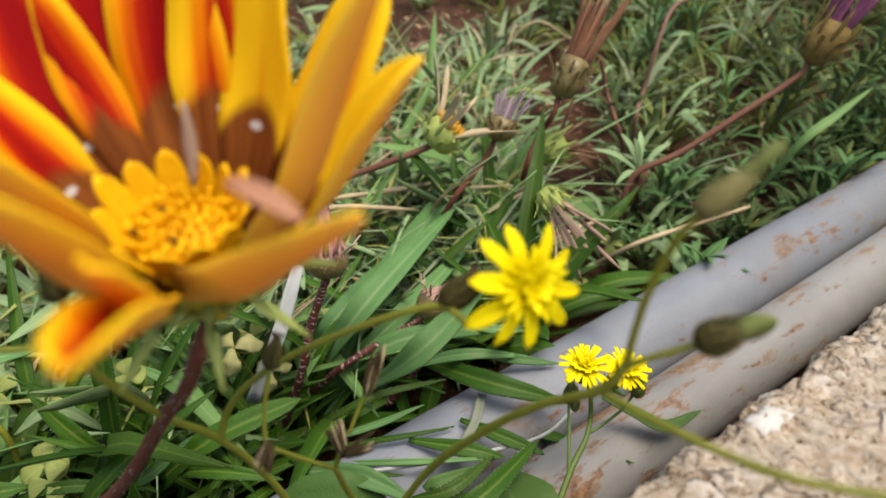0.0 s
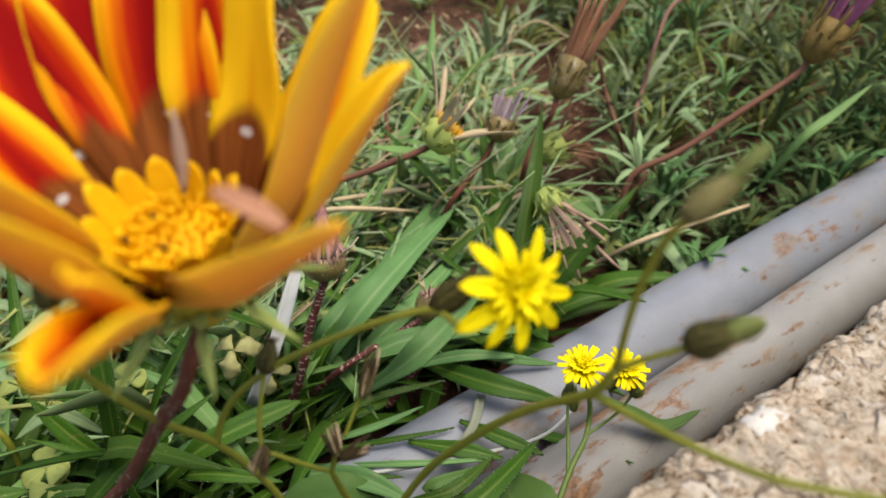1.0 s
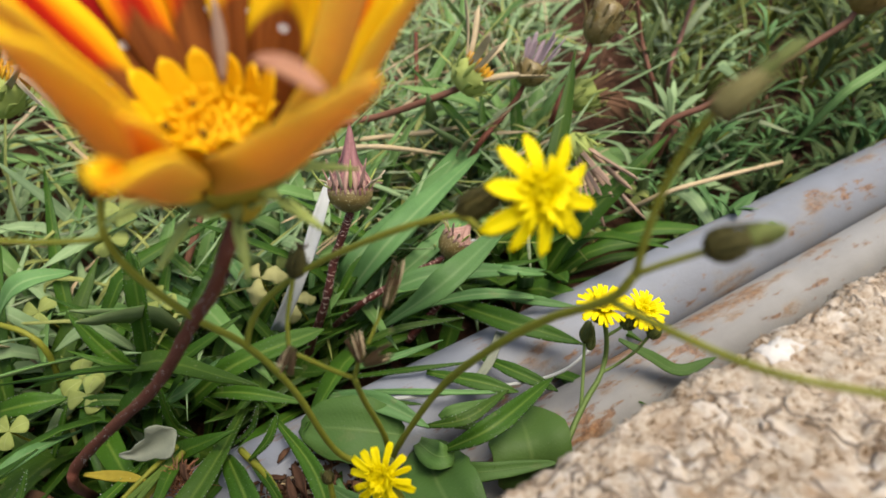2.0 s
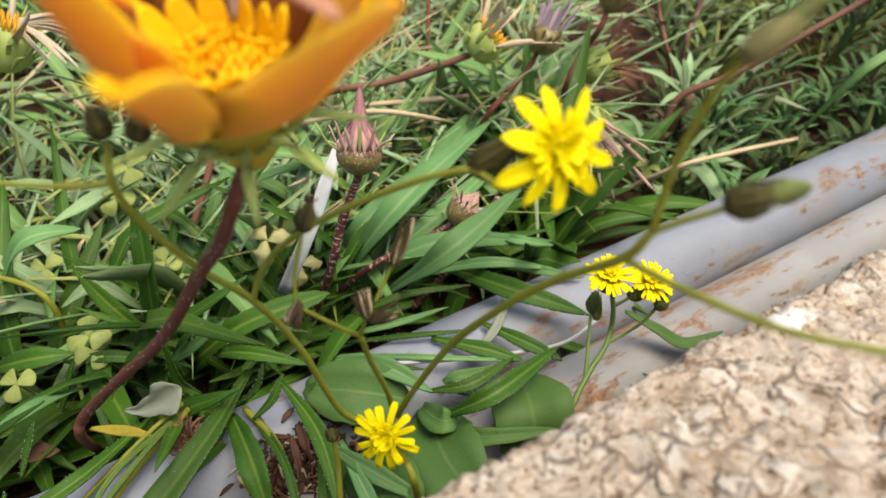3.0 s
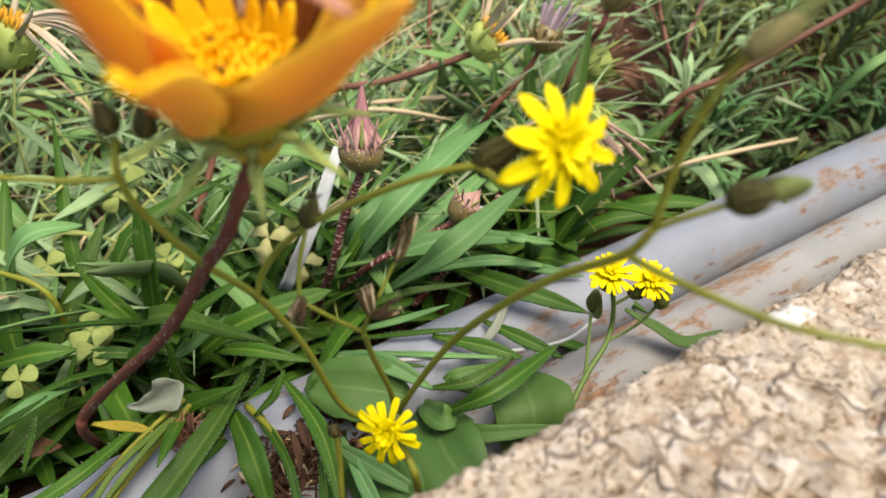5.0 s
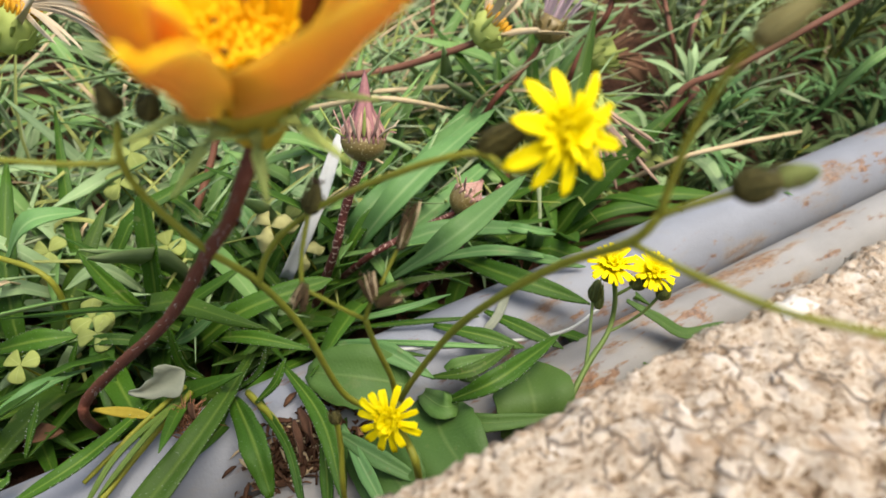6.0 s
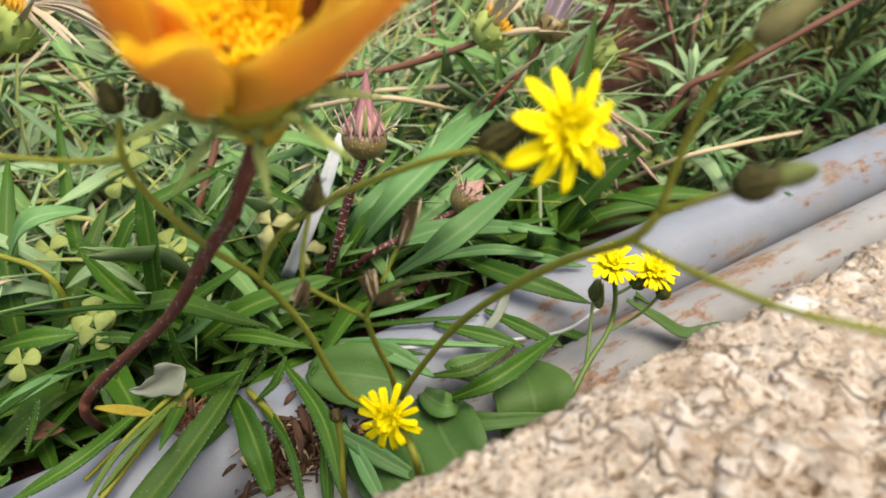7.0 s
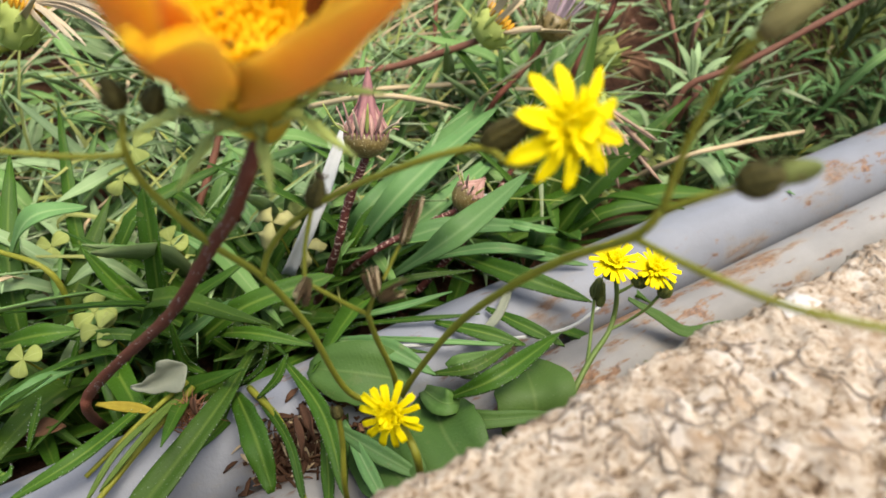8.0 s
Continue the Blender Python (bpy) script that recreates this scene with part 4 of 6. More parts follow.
def closed_gazania(base_cup, tip, r, ctrl, label, seed, petals=M_PINK, spread=1.0, reach=0.28):
    """A closed gazania bud: speckled cup, folded petals, a collar of pointed bracts, a hairy maroon stem."""
    rr = random.Random(seed)
    base, tp = Vector(base_cup), Vector(tip)
    ax = (tp - base).normalized()
    l = (tp - base).length
    top = thing("gazania_bud_plant", ctrl[-1], label, "flower bud")
    stem(top, [base] + ctrl, r * 0.18, r * 0.22, M_DARKSTEM, 40, bumpy=0.1)
    hairs([base] + ctrl, r * 0.19, 120, 0.0007, top, seed)
    s = Shape().spin(base, ax, [(l * reach * q, r * w) for q, w in ((0, 0.25), (0.14, 0.6), (0.36, 0.88), (0.62, 1.0), (0.86, 1.0), (1.0, 0.92))], 20, bumpy=0.05, seed=seed)
    cup = part("cup", s, M_BUDCUP, top, "speckled olive cup")
    o = ax.orthogonal().normalized()
    f0 = reach * 0.72

    def along(q):
        return ax * l * (f0 + (1 - f0) * q)

    for i in range(14):
        d = Matrix.Rotation(i * 0.449, 3, ax) @ o
        k = rr.uniform(0.9, 1.05)
        s = Shape()
        s.blade([base + along(0) + d * r * 1.0, base + along(0.275) + d * r * 0.85 * min(spread, 1.1), base + along(0.525) * k + d * r * 0.45 * spread,
                 base + along(0.775) * k + d * r * 0.2 * spread, base + ax * l * k + d * r * 0.06 * spread], r * 0.55, lance, d, mats=(0, 0), n=10, m=2, cup=-0.4)
        part("folded_petal", s, petals, top)
        d = Matrix.Rotation(i * 0.449 + 0.22, 3, ax) @ o
        s = Shape()
        s.blade([base + along(0) + d * r * 1.02, base + along(0.2) + d * r * 0.98 * min(spread, 1.1), base + along(0.45) * k + d * r * 0.52 * spread], r * 0.3, lance, d, mats=(0, 0), n=6, m=2, cup=-0.3)
        part("folded_petal", s, M_BUDTAN, top)
    for i in range(18):
        d = Matrix.Rotation(i * 0.349 + 0.2, 3, ax) @ o
        s = Shape()
        k = rr.uniform(0.75, 1.2)
        s.blade([base + ax * l * reach + d * r * 0.95, base + ax * l * (reach + 0.08) + d * r * 1.3 * k, base + ax * l * (reach + rr.uniform(0.05, 0.34)) + d * r * 1.8 * k], r * 0.17, lance, ax, mats=(0, 0), n=6, m=2)
        part("bract", s, (M_BUDTAN, M_CREAM, M_BRACT)[i % 3], cup)


closed_gazania((-0.0471, 0.1992, 0.1113), (-0.0472, 0.2179, 0.1402), 0.009, [(-0.0490, 0.1991, 0.1067), (-0.0561, 0.1950, 0.0890), (-0.0629, 0.1916, 0.0659), (-0.0878, 0.2068, 0.0000)],
               "closed pinkish gazania bud with spiky bracts", 5, M_BUDPINK)
closed_gazania((-0.0110, 0.2281, 0.0656), (0.0020, 0.2372, 0.0780), 0.0078, [(-0.0139, 0.2265, 0.0639), (-0.0313, 0.2198, 0.0577), (-0.0525, 0.2101, 0.0483), (-0.0853, 0.2304, 0.0000)],
               "withered gazania bud on a leaning maroon stem", 6, M_BUDTAN, 1.3, 0.55)


def bristles(s, first, n, m, step, size):
    """Tiny pale teeth along both margins of the blade whose mesh points start at first."""
    rr = random.Random(first + n)
    for j, jn in ((0, 1), (m, m - 1)):
        for i in range(1, n):
            p, q = s.v[first + i * (m + 1) + j], s.v[first + (i + 1) * (m + 1) + j]
            out = (p - s.v[first + i * (m + 1) + jn]).normalized()
            for k in range(max(1, int((q - p).length / step))):
                c = p.lerp(q, rr.random())
                s.tube([c, c + out * size * rr.uniform(0.5, 1.2) + (q - p).normalized() * size * 0.5], 0.00014, 0.00006, n=1, sides=3, mat=2)


def leaf(parent, a, b, c, width, prof=lance, mats=None, twist=0.0, cup=0.35, wave=0.02, n=14, name="leaf"):
    s = Shape()
    s.blade([a, b, c], width, prof, (0, -0.45, 0.9), cup=cup, n=n, m=4, twist=twist, wave=wave, teeth=0.05, seed=len(bpy.data.objects), thick=0.0006)
    if not mats:
        # front leaves default to the deep green with shade in its colour
        bristles(s, 0, n, 4, 0.0022, 0.0005)
    return part(name, s, mats or [M_LEAF_SHADED, M_LEAF_BACK, M_WHITE], parent)


def main_rosette():
    c = (-0.0873, 0.2048, -0.0000)
    top = thing("gazania_rosette", c, "large rosette of long dark green gazania leaves", "plant")
    C = Vector(c) + Vector((0, 0, 0.012))
    # leaves that lie over the pipes and to both sides
    leaf(top, (-0.0958, 0.1587, 0.0350), (-0.0926, 0.1115, 0.0560), (-0.1085, 0.0676, 0.0520), 0.0115, spatula)
    leaf(top, (-0.0909, 0.1276, 0.0475), (-0.0743, 0.1037, 0.0560), (-0.0656, 0.0889, 0.0470), 0.0093, oval, wave=0.09)
    leaf(top, (-0.1249, 0.1317, 0.0400), (-0.1281, 0.0940, 0.0580), (-0.1490, 0.0749, 0.0540), 0.0066)
    leaf(top, (-0.1582, 0.1540, 0.0300), (-0.1577, 0.1192, 0.0600), (-0.1731, 0.1029, 0.0560), 0.0065, mats=[M_WAXY, M_LEAF_BACK])
    leaf(top, (-0.1096, 0.1408, 0.0400), (-0.1150, 0.1390, 0.0500), (-0.1146, 0.1389, 0.0750), 0.0050)
    leaf(top, (-0.1488, 0.1619, 0.0300), (-0.1232, 0.1576, 0.0450), (-0.1030, 0.1650, 0.0600), 0.0062, mats=[M_WAXY, M_LEAF_BACK])
    leaf(top, (-0.1245, 0.1672, 0.0300), (-0.0993, 0.1716, 0.0500), (-0.0639, 0.1883, 0.0550), 0.0099, strap, wave=0.05)
    leaf(top, (-0.1210, 0.1702, 0.0300), (-0.0931, 0.1557, 0.0500), (-0.0663, 0.1531, 0.0475), 0.0073)
    leaf(top, (-0.1453, 0.1742, 0.0300), (-0.1388, 0.1778, 0.0700), (-0.1386, 0.1879, 0.1000), 0.0084, strap, wave=0.04)
    leaf(top, (-0.1419, 0.1727, 0.0300), (-0.1555, 0.1719, 0.0550), (-0.1674, 0.1754, 0.0750), 0.0091)
    leaf(top, (-0.1255, 0.1631, 0.0300), (-0.1471, 0.1508, 0.0500), (-0.1720, 0.1500, 0.0450), 0.0060)
    leaf(top, (-0.2107, 0.1813, 0.0600), (-0.1894, 0.1822, 0.0850), (-0.1746, 0.1975, 0.0800), 0.0113, mats=[M_WAXY, M_LEAF_BACK])
    leaf(top, (-0.1541, 0.1871, 0.0400), (-0.1663, 0.1818, 0.0600), (-0.1853, 0.1771, 0.0500), 0.0078, mats=[M_GREY, M_LEAF_BACK])
    leaf(top, (-0.1705, 0.1325, 0.0300), (-0.1626, 0.1363, 0.0450), (-0.1557, 0.1391, 0.0600), 0.0046)
    leaf(top, (-0.1551, 0.0956, 0.0500), (-0.1528, 0.1020, 0.0580), (-0.1538, 0.1110, 0.0620), 0.0031)
    leaf(top, (-0.0895, 0.1299, 0.0500), (-0.0797, 0.1311, 0.0600), (-0.0762, 0.1346, 0.0700), 0.0027)
    leaf(top, (-0.0810, 0.1240, 0.0500), (-0.0722, 0.1264, 0.0600), (-0.0686, 0.1320, 0.0680), 0.0039)
    leaf(top, (-0.0758, 0.1440, 0.0475), (-0.0529, 0.1153, 0.0550), (-0.0396, 0.0868, 0.0500), 0.0078)
    leaf(top, (-0.0548, 0.1177, 0.0475), (-0.0491, 0.1001, 0.0450), (-0.0443, 0.0802, 0.0450), 0.0055)
    leaf(top, (-0.0587, 0.1568, 0.0475), (-0.0354, 0.1484, 0.0550), (-0.0138, 0.1404, 0.0500), 0.0095, mats=[M_WAXY, M_LEAF_BACK])
    leaf(top, (-0.0079, 0.1299, 0.0500), (0.0105, 0.1296, 0.0660), (0.0370, 0.1648, 0.0520), 0.0090, cup=0.5)
    leaf(top, (-0.0155, 0.1425, 0.0475), (0.0012, 0.1413, 0.0550), (0.0178, 0.1595, 0.0500), 0.0060)
    leaf(top, (-0.0514, 0.1167, 0.0475), (-0.0316, 0.1022, 0.0550), (-0.0133, 0.0948, 0.0520), 0.0078, mats=[M_WAXY, M_LEAF_BACK])
    leaf(top, (-0.0468, 0.1183, 0.0475), (-0.0335, 0.0957, 0.0550), (-0.0242, 0.0832, 0.0520), 0.0062, mats=[M_WAXY, M_LEAF_BACK])
    leaf(top, (0.0052, 0.1805, 0.0475), (0.0222, 0.1686, 0.0500), (0.0389, 0.1618, 0.0470), 0.0075)
    leaf(top, (-0.0194, 0.2388, 0.0300), (0.0161, 0.1955, 0.0550), (0.0529, 0.1882, 0.0475), 0.0121)
    leaf(top, (-0.0167, 0.1703, 0.0475), (0.0054, 0.1634, 0.0500), (0.0223, 0.1605, 0.0470), 0.0078)
    leaf(top, (-0.0752, 0.1814, 0.0200), (-0.0227, 0.1575, 0.0500), (0.0223, 0.1605, 0.0470), 0.0028, mats=[M_WAXY, M_LEAF_BACK])
    leaf(top, (-0.0764, 0.1867, 0.0200), (-0.0291, 0.1707, 0.0475), (0.0028, 0.1766, 0.0475), 0.0027)
    leaf(top, (-0.0743, 0.1899, 0.0200), (-0.0349, 0.1773, 0.0475), (-0.0104, 0.1874, 0.0500), 0.0036, mats=[M_WAXY, M_LEAF_BACK])
    leaf(top, (-0.0735, 0.1926, 0.0200), (-0.0366, 0.1908, 0.0500), (-0.0007, 0.2021, 0.0500), 0.0042)
    leaf(top, (-0.0756, 0.1832, 0.0200), (-0.0416, 0.1557, 0.0475), (-0.0176, 0.1530, 0.0475), 0.0030)
    leaf(top, (-0.0418, 0.2236, 0.0300), (0.0041, 0.2121, 0.0550), (0.0384, 0.2156, 0.0500), 0.0064, mats=[M_WAXY, M_LEAF_BACK])
    leaf(top, (0.0011, 0.2675, 0.0300), (0.0206, 0.2306, 0.0550), (0.0414, 0.2390, 0.0450), 0.0061, mats=[M_WAXY, M_LEAF_BACK])
    leaf(top, (0.0169, 0.2372, 0.0300), (0.0316, 0.2138, 0.0500), (0.0534, 0.2123, 0.0475), 0.0055, mats=[M_WAXY, M_LEAF_BACK])
    leaf(top, (-0.1568, 0.0890, 0.0500), (-0.1545, 0.0843, 0.0550), (-0.1645, 0.0822, 0.0500), 0.0069)
    leaf(top, (-0.1106, 0.1274, 0.0475), (-0.1140, 0.1024, 0.0550), (-0.1227, 0.0834, 0.0500), 0.0018, strap, mats=[M_STALK, M_STALK])
    leaf(top, (-0.1118, 0.1246, 0.0475), (-0.1199, 0.0975, 0.0550), (-0.1255, 0.0792, 0.0500), 0.0019, strap, mats=[M_STALK, M_STALK])
    leaf(top, (-0.0805, 0.1258, 0.0475), (-0.0628, 0.1042, 0.0530), (-0.0532, 0.0848, 0.0500), 0.0029, strap)
    leaf(top, (-0.0655, 0.2205, 0.0200), (-0.0228, 0.2176, 0.0600), (0.0416, 0.2443, 0.0440), 0.012, mats=[M_WAXY, M_LEAF_BACK])
    leaf(top, (-0.2173, 0.1549, 0.0300), (-0.1825, 0.1470, 0.0500), (-0.1653, 0.1514, 0.0500), 0.011)
    leaf(top, (-0.1476, 0.1789, 0.0200), (-0.1435, 0.1844, 0.0600), (-0.1562, 0.2166, 0.0750), 0.0071)
    # leaves that rise to the back
    leaf(top, (-0.0662, 0.2248, 0.0200), (-0.0279, 0.2760, 0.0600), (0.0330, 0.4486, 0.0500), 0.0185, mats=[M_WAXY, M_LEAF_BACK])
    leaf(top, (-0.0731, 0.2287, 0.0200), (-0.0349, 0.2329, 0.0750), (0.0086, 0.3245, 0.0700), 0.016, mats=[M_WAXY, M_LEAF_BACK])
    leaf(top, (-0.0455, 0.2117, 0.0300), (-0.0100, 0.1787, 0.0900), (0.0221, 0.2332, 0.0850), 0.0135, mats=[M_WAXY, M_LEAF_BACK])
    leaf(top, (-0.0758, 0.2423, 0.0200), (-0.0533, 0.2378, 0.0600), (-0.0181, 0.3236, 0.0500), 0.013, mats=[M_WAXY, M_LEAF_BACK])
    leaf(top, (-0.0617, 0.2340, 0.0200), (-0.0190, 0.2405, 0.0600), (0.0208, 0.3299, 0.0440), 0.012, mats=[M_WAXY, M_LEAF_BACK])
    leaf(top, (-0.0786, 0.2328, 0.0200), (-0.0675, 0.2823, 0.0500), (-0.0698, 0.5283, 0.0500), 0.013, mats=[M_WAXY, M_LEAF_BACK])
    rr = random.Random(4)
    for i in range(16):
        a = rr.uniform(0.2, 2.9)
        d = Vector((math.cos(a), math.sin(a), 0))
        l = rr.uniform(0.05, 0.11) * (0.45 if d.y < 0.1 else 1.0)
        p = C + d * rr.uniform(0.004, 0.03)
        leaf(top, tuple(p), tuple(p + d * l * 0.55 + Vector((0, 0, rr.uniform(0.02, 0.045)))), tuple(p + d * l + Vector((0, 0, rr.uniform(0.012, 0.05)))), rr.uniform(0.005, 0.009), mats=[M_WAXY, M_LEAF_BACK] if i % 2 else None)


main_rosette()


def broad_leaf_weed():
    top = thing("broad_leaf_weed", (-0.0181, 0.1571, 0.0000), "weed with round smooth blue-green leaves beside the pipes", "plant")
    leaf(top, (-0.0163, 0.1397, 0.0300), (0.0024, 0.1211, 0.0500), (0.0363, 0.1268, 0.0490), 0.008, mats=[M_BROAD, M_BROAD])
    leaf(top, (0.0275, 0.1221, 0.0300), (0.0245, 0.1301, 0.0520), (0.0210, 0.1511, 0.0490), 0.03, oval, [M_BROAD, M_BROAD])
    leaf(top, (-0.0243, 0.1406, 0.0440), (-0.0431, 0.1378, 0.0510), (-0.0650, 0.1404, 0.0490), 0.025, oval, [M_BROAD, M_BROAD])
    leaf(top, (-0.0167, 0.1453, 0.0300), (-0.0075, 0.1122, 0.0500), (0.0071, 0.0945, 0.0490), 0.028, oval, [M_BROAD, M_BROAD])
    leaf(top, (-0.0426, 0.1270, 0.0300), (-0.0264, 0.0997, 0.0500), (-0.0154, 0.0888, 0.0490), 0.024, oval, [M_BROAD, M_BROAD])
    leaf(top, (-0.0206, 0.1479, 0.0300), (-0.0107, 0.1276, 0.0500), (-0.0038, 0.1288, 0.0490), 0.010, oval, [M_BROAD, M_BROAD])
    leaf(top, (0.0125, 0.1607, 0.0200), (-0.0074, 0.1453, 0.0500), (0.0165, 0.1560, 0.0490), 0.007, mats=[M_BROAD, M_BROAD])


broad_leaf_weed()

# ---- filling plants of the bed ----


def rosette_proto(seed, mats, count, l0, l1, w0, w1, rise, joined=False):
    rr = random.Random(seed)
    top = thing("gazania_rosette", (0, 0, -3 - seed), "tufted gazania with narrow grey-green leaves", "plant", "tufts in the bed")
    s = Shape()
    for i in range(count):
        a = i * 2.4 + rr.uniform(-0.4, 0.4)
        d = Vector((math.cos(a), math.sin(a), 0))
        l, up = rr.uniform(l0, l1), rr.uniform(*rise)
        o = Vector((0, 0, -3 - seed)) + d * 0.004
        mid = o + d * l * 0.5 * math.cos(up) + Vector((0, 0, l * 0.5 * math.sin(up)))
        tip = mid + d * l * 0.5 * math.cos(up * 0.5) + Vector((0, 0, l * 0.5 * math.sin(up * rr.uniform(-0.3, 0.9))))
        s = s if joined else Shape()
        s.blade([o, mid, tip], rr.uniform(w0, w1), lance, cup=0.35, n=8, m=2, wave=0.03, twist=rr.uniform(-0.8, 0.8), seed=i, thick=0.0005)
        if not joined:
            part("leaf", s, mats, top)
    if joined:
        tagged(part("foliage", s, mats, top), kind="stuff")
    return top


def soil_z(x, y):
    n = -0.557 * x + 0.83 * y
    return 0.03 * min(1.0, max(0.0, (n - 0.2) * 3)) - 0.008


def scatter(protos, places):
    """Copies the patterns to the places, the first ones by moving the patterns themselves."""
    used = set()
    for k, (x, y, sc) in enumerate(places):
        p = protos[k % len(protos)]
        m = Matrix.Translation((x, y, soil_z(x, y))) @ Matrix.Rotation(R.uniform(0, 6.28), 4, "Z") @ Matrix.Rotation(R.uniform(-0.2, 0.2), 4, "X") @ Matrix.Scale(sc, 4)
        if p.name in used:
            c = copy_thing(p, m)
            c.matrix_basis = m
        else:
            used.add(p.name)
            p.matrix_basis = m


def spots(count, x0, x1, y0, y1, keep, gap, s0=0.8, s1=1.25):
    out, tries = [], 0
    while len(out) < count and tries < count * 60:
        tries += 1
        x, y = R.uniform(x0, x1), R.uniform(y0, y1)
        if keep(x, y, -0.557 * x + 0.83 * y) and all((x - a) ** 2 + (y - b) ** 2 > gap * gap for a, b, _ in out):
            out.append((x, y, R.uniform(s0, s1)))
    return out


def bare(x, y):
    """The patches of open soil."""
    if 0.29 < y < 0.76 and 0.11 < x / y < 0.285:
        return True
    if ((x + 0.03) / 0.065) ** 2 + ((y - 0.49) / 0.05) ** 2 < 1 or ((x - 0.128) / 0.03) ** 2 + ((y - 0.484) / 0.04) ** 2 < 1:
        return True
    return ((x - 0.09) / 0.035) ** 2 + ((y - 0.335) / 0.03) ** 2 < 1 or ((x - 0.0) / 0.1) ** 2 + ((y - 0.86) / 0.15) ** 2 < 1 or ((x - 0.118) / 0.022) ** 2 + ((y - 0.44) / 0.05) ** 2 < 1 or ((x - 0.15) / 0.04) ** 2 + ((y - 0.63) / 0.09) ** 2 < 1 or ((x + 0.34) / 0.05) ** 2 + ((y - 0.4) / 0.06) ** 2 < 1 or ((x - 0.15) / 0.03) ** 2 + ((y - 0.52) / 0.05) ** 2 < 1


green = [rosette_proto(i, [M_LEAF if i % 2 else M_GREY, M_LEAF_BACK], 14, 0.05, 0.12, 0.005, 0.011, (0.35, 1.35)) for i in range(6)]
# tufts nearest the pipes wear the same shade-darkened green
deep = [rosette_proto(80 + i, [M_LEAF_SHADED, M_WAXY], 13, 0.06, 0.125, 0.006, 0.013, (0.35, 1.3)) for i in range(4)]
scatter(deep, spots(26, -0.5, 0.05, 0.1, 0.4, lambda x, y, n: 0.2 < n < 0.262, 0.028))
scatter(green, spots(76, -0.5, 0.05, 0.17, 0.56, lambda x, y, n: n > 0.262 and not bare(x, y), 0.03))


def wisps(places):
    """Thin pale blades of dry and sprouting grass all through the bed, as one loose mass."""
    rr = random.Random(60)
    s = Shape()
    for k, (x, y, sc) in enumerate(places):
        o = Vector((x, y, soil_z(x, y)))
        for i in range(12):
            a, up = i * 2.4 + rr.uniform(-0.4, 0.4), rr.uniform(0.5, 1.4)
            d, l = Vector((math.cos(a), math.sin(a), 0)), sc * rr.uniform(0.05, 0.12)
            mid = o + d * l * 0.5 * math.cos(up) + Vector((0, 0, l * 0.5 * math.sin(up)))
            tip = mid + d * l * 0.5 * math.cos(up * 0.5) + Vector((0, 0, l * 0.5 * math.sin(up * rr.uniform(-0.3, 0.9))))
            m = rr.choice((0, 1, 2)) if k % 3 else rr.choice((0, 2, 3))
            s.blade([o + d * 0.004, mid, tip], rr.uniform(0.0014, 0.0038), lance, (0, -0.3, 0.9), cup=0.35, n=7, m=2, twist=rr.uniform(-0.8, 0.8), seed=i, thick=0.0004, mats=(m, m))
    tagged(part("grass_wisps", s, [M_PALE, M_SILVER, M_GREY, M_STRAW]), "pale thin grass blades and dry wisps among the plants", "grass", kind="stuff")


wisps(spots(120, -0.45, 0.08, 0.19, 0.6, lambda x, y, n: n > 0.25 and not bare(x, y), 0.024) + spots(70, -0.14, 0.09, 0.3, 0.56, lambda x, y, n: n > 0.23 and not bare(x, y), 0.02))
grey = [rosette_proto(10 + i, [M_SILVER if i % 2 else M_GREY, M_SILVER], 12, 0.045, 0.1, 0.0045, 0.0095, (0.5, 1.35)) for i in range(4)]
scatter(grey, spots(56, -0.32, 0.22, 0.36, 0.75, lambda x, y, n: n > 0.23 and not bare(x, y), 0.036, 0.8, 1.2))
scatter(grey, spots(60, -1.0, 0.4, 0.6, 1.6, lambda x, y, n: n > 0.25 and not bare(x, y), 0.07, 1.0, 1.5))


mossy = [rosette_proto(40 + i, [M_MOSS, M_MOSS], 26, 0.03, 0.06, 0.002, 0.004, (0.5, 1.4), True) for i in range(2)]
scatter(mossy, spots(34, -0.12, 0.22, 0.62, 1.5, lambda x, y, n: not bare(x, y), 0.05, 1.0, 1.6))
scatter(mossy, spots(46, 0.2, 0.7, 0.52, 1.2, lambda x, y, n: n > 0.26 and not bare(x, y), 0.05, 1.1, 1.7))


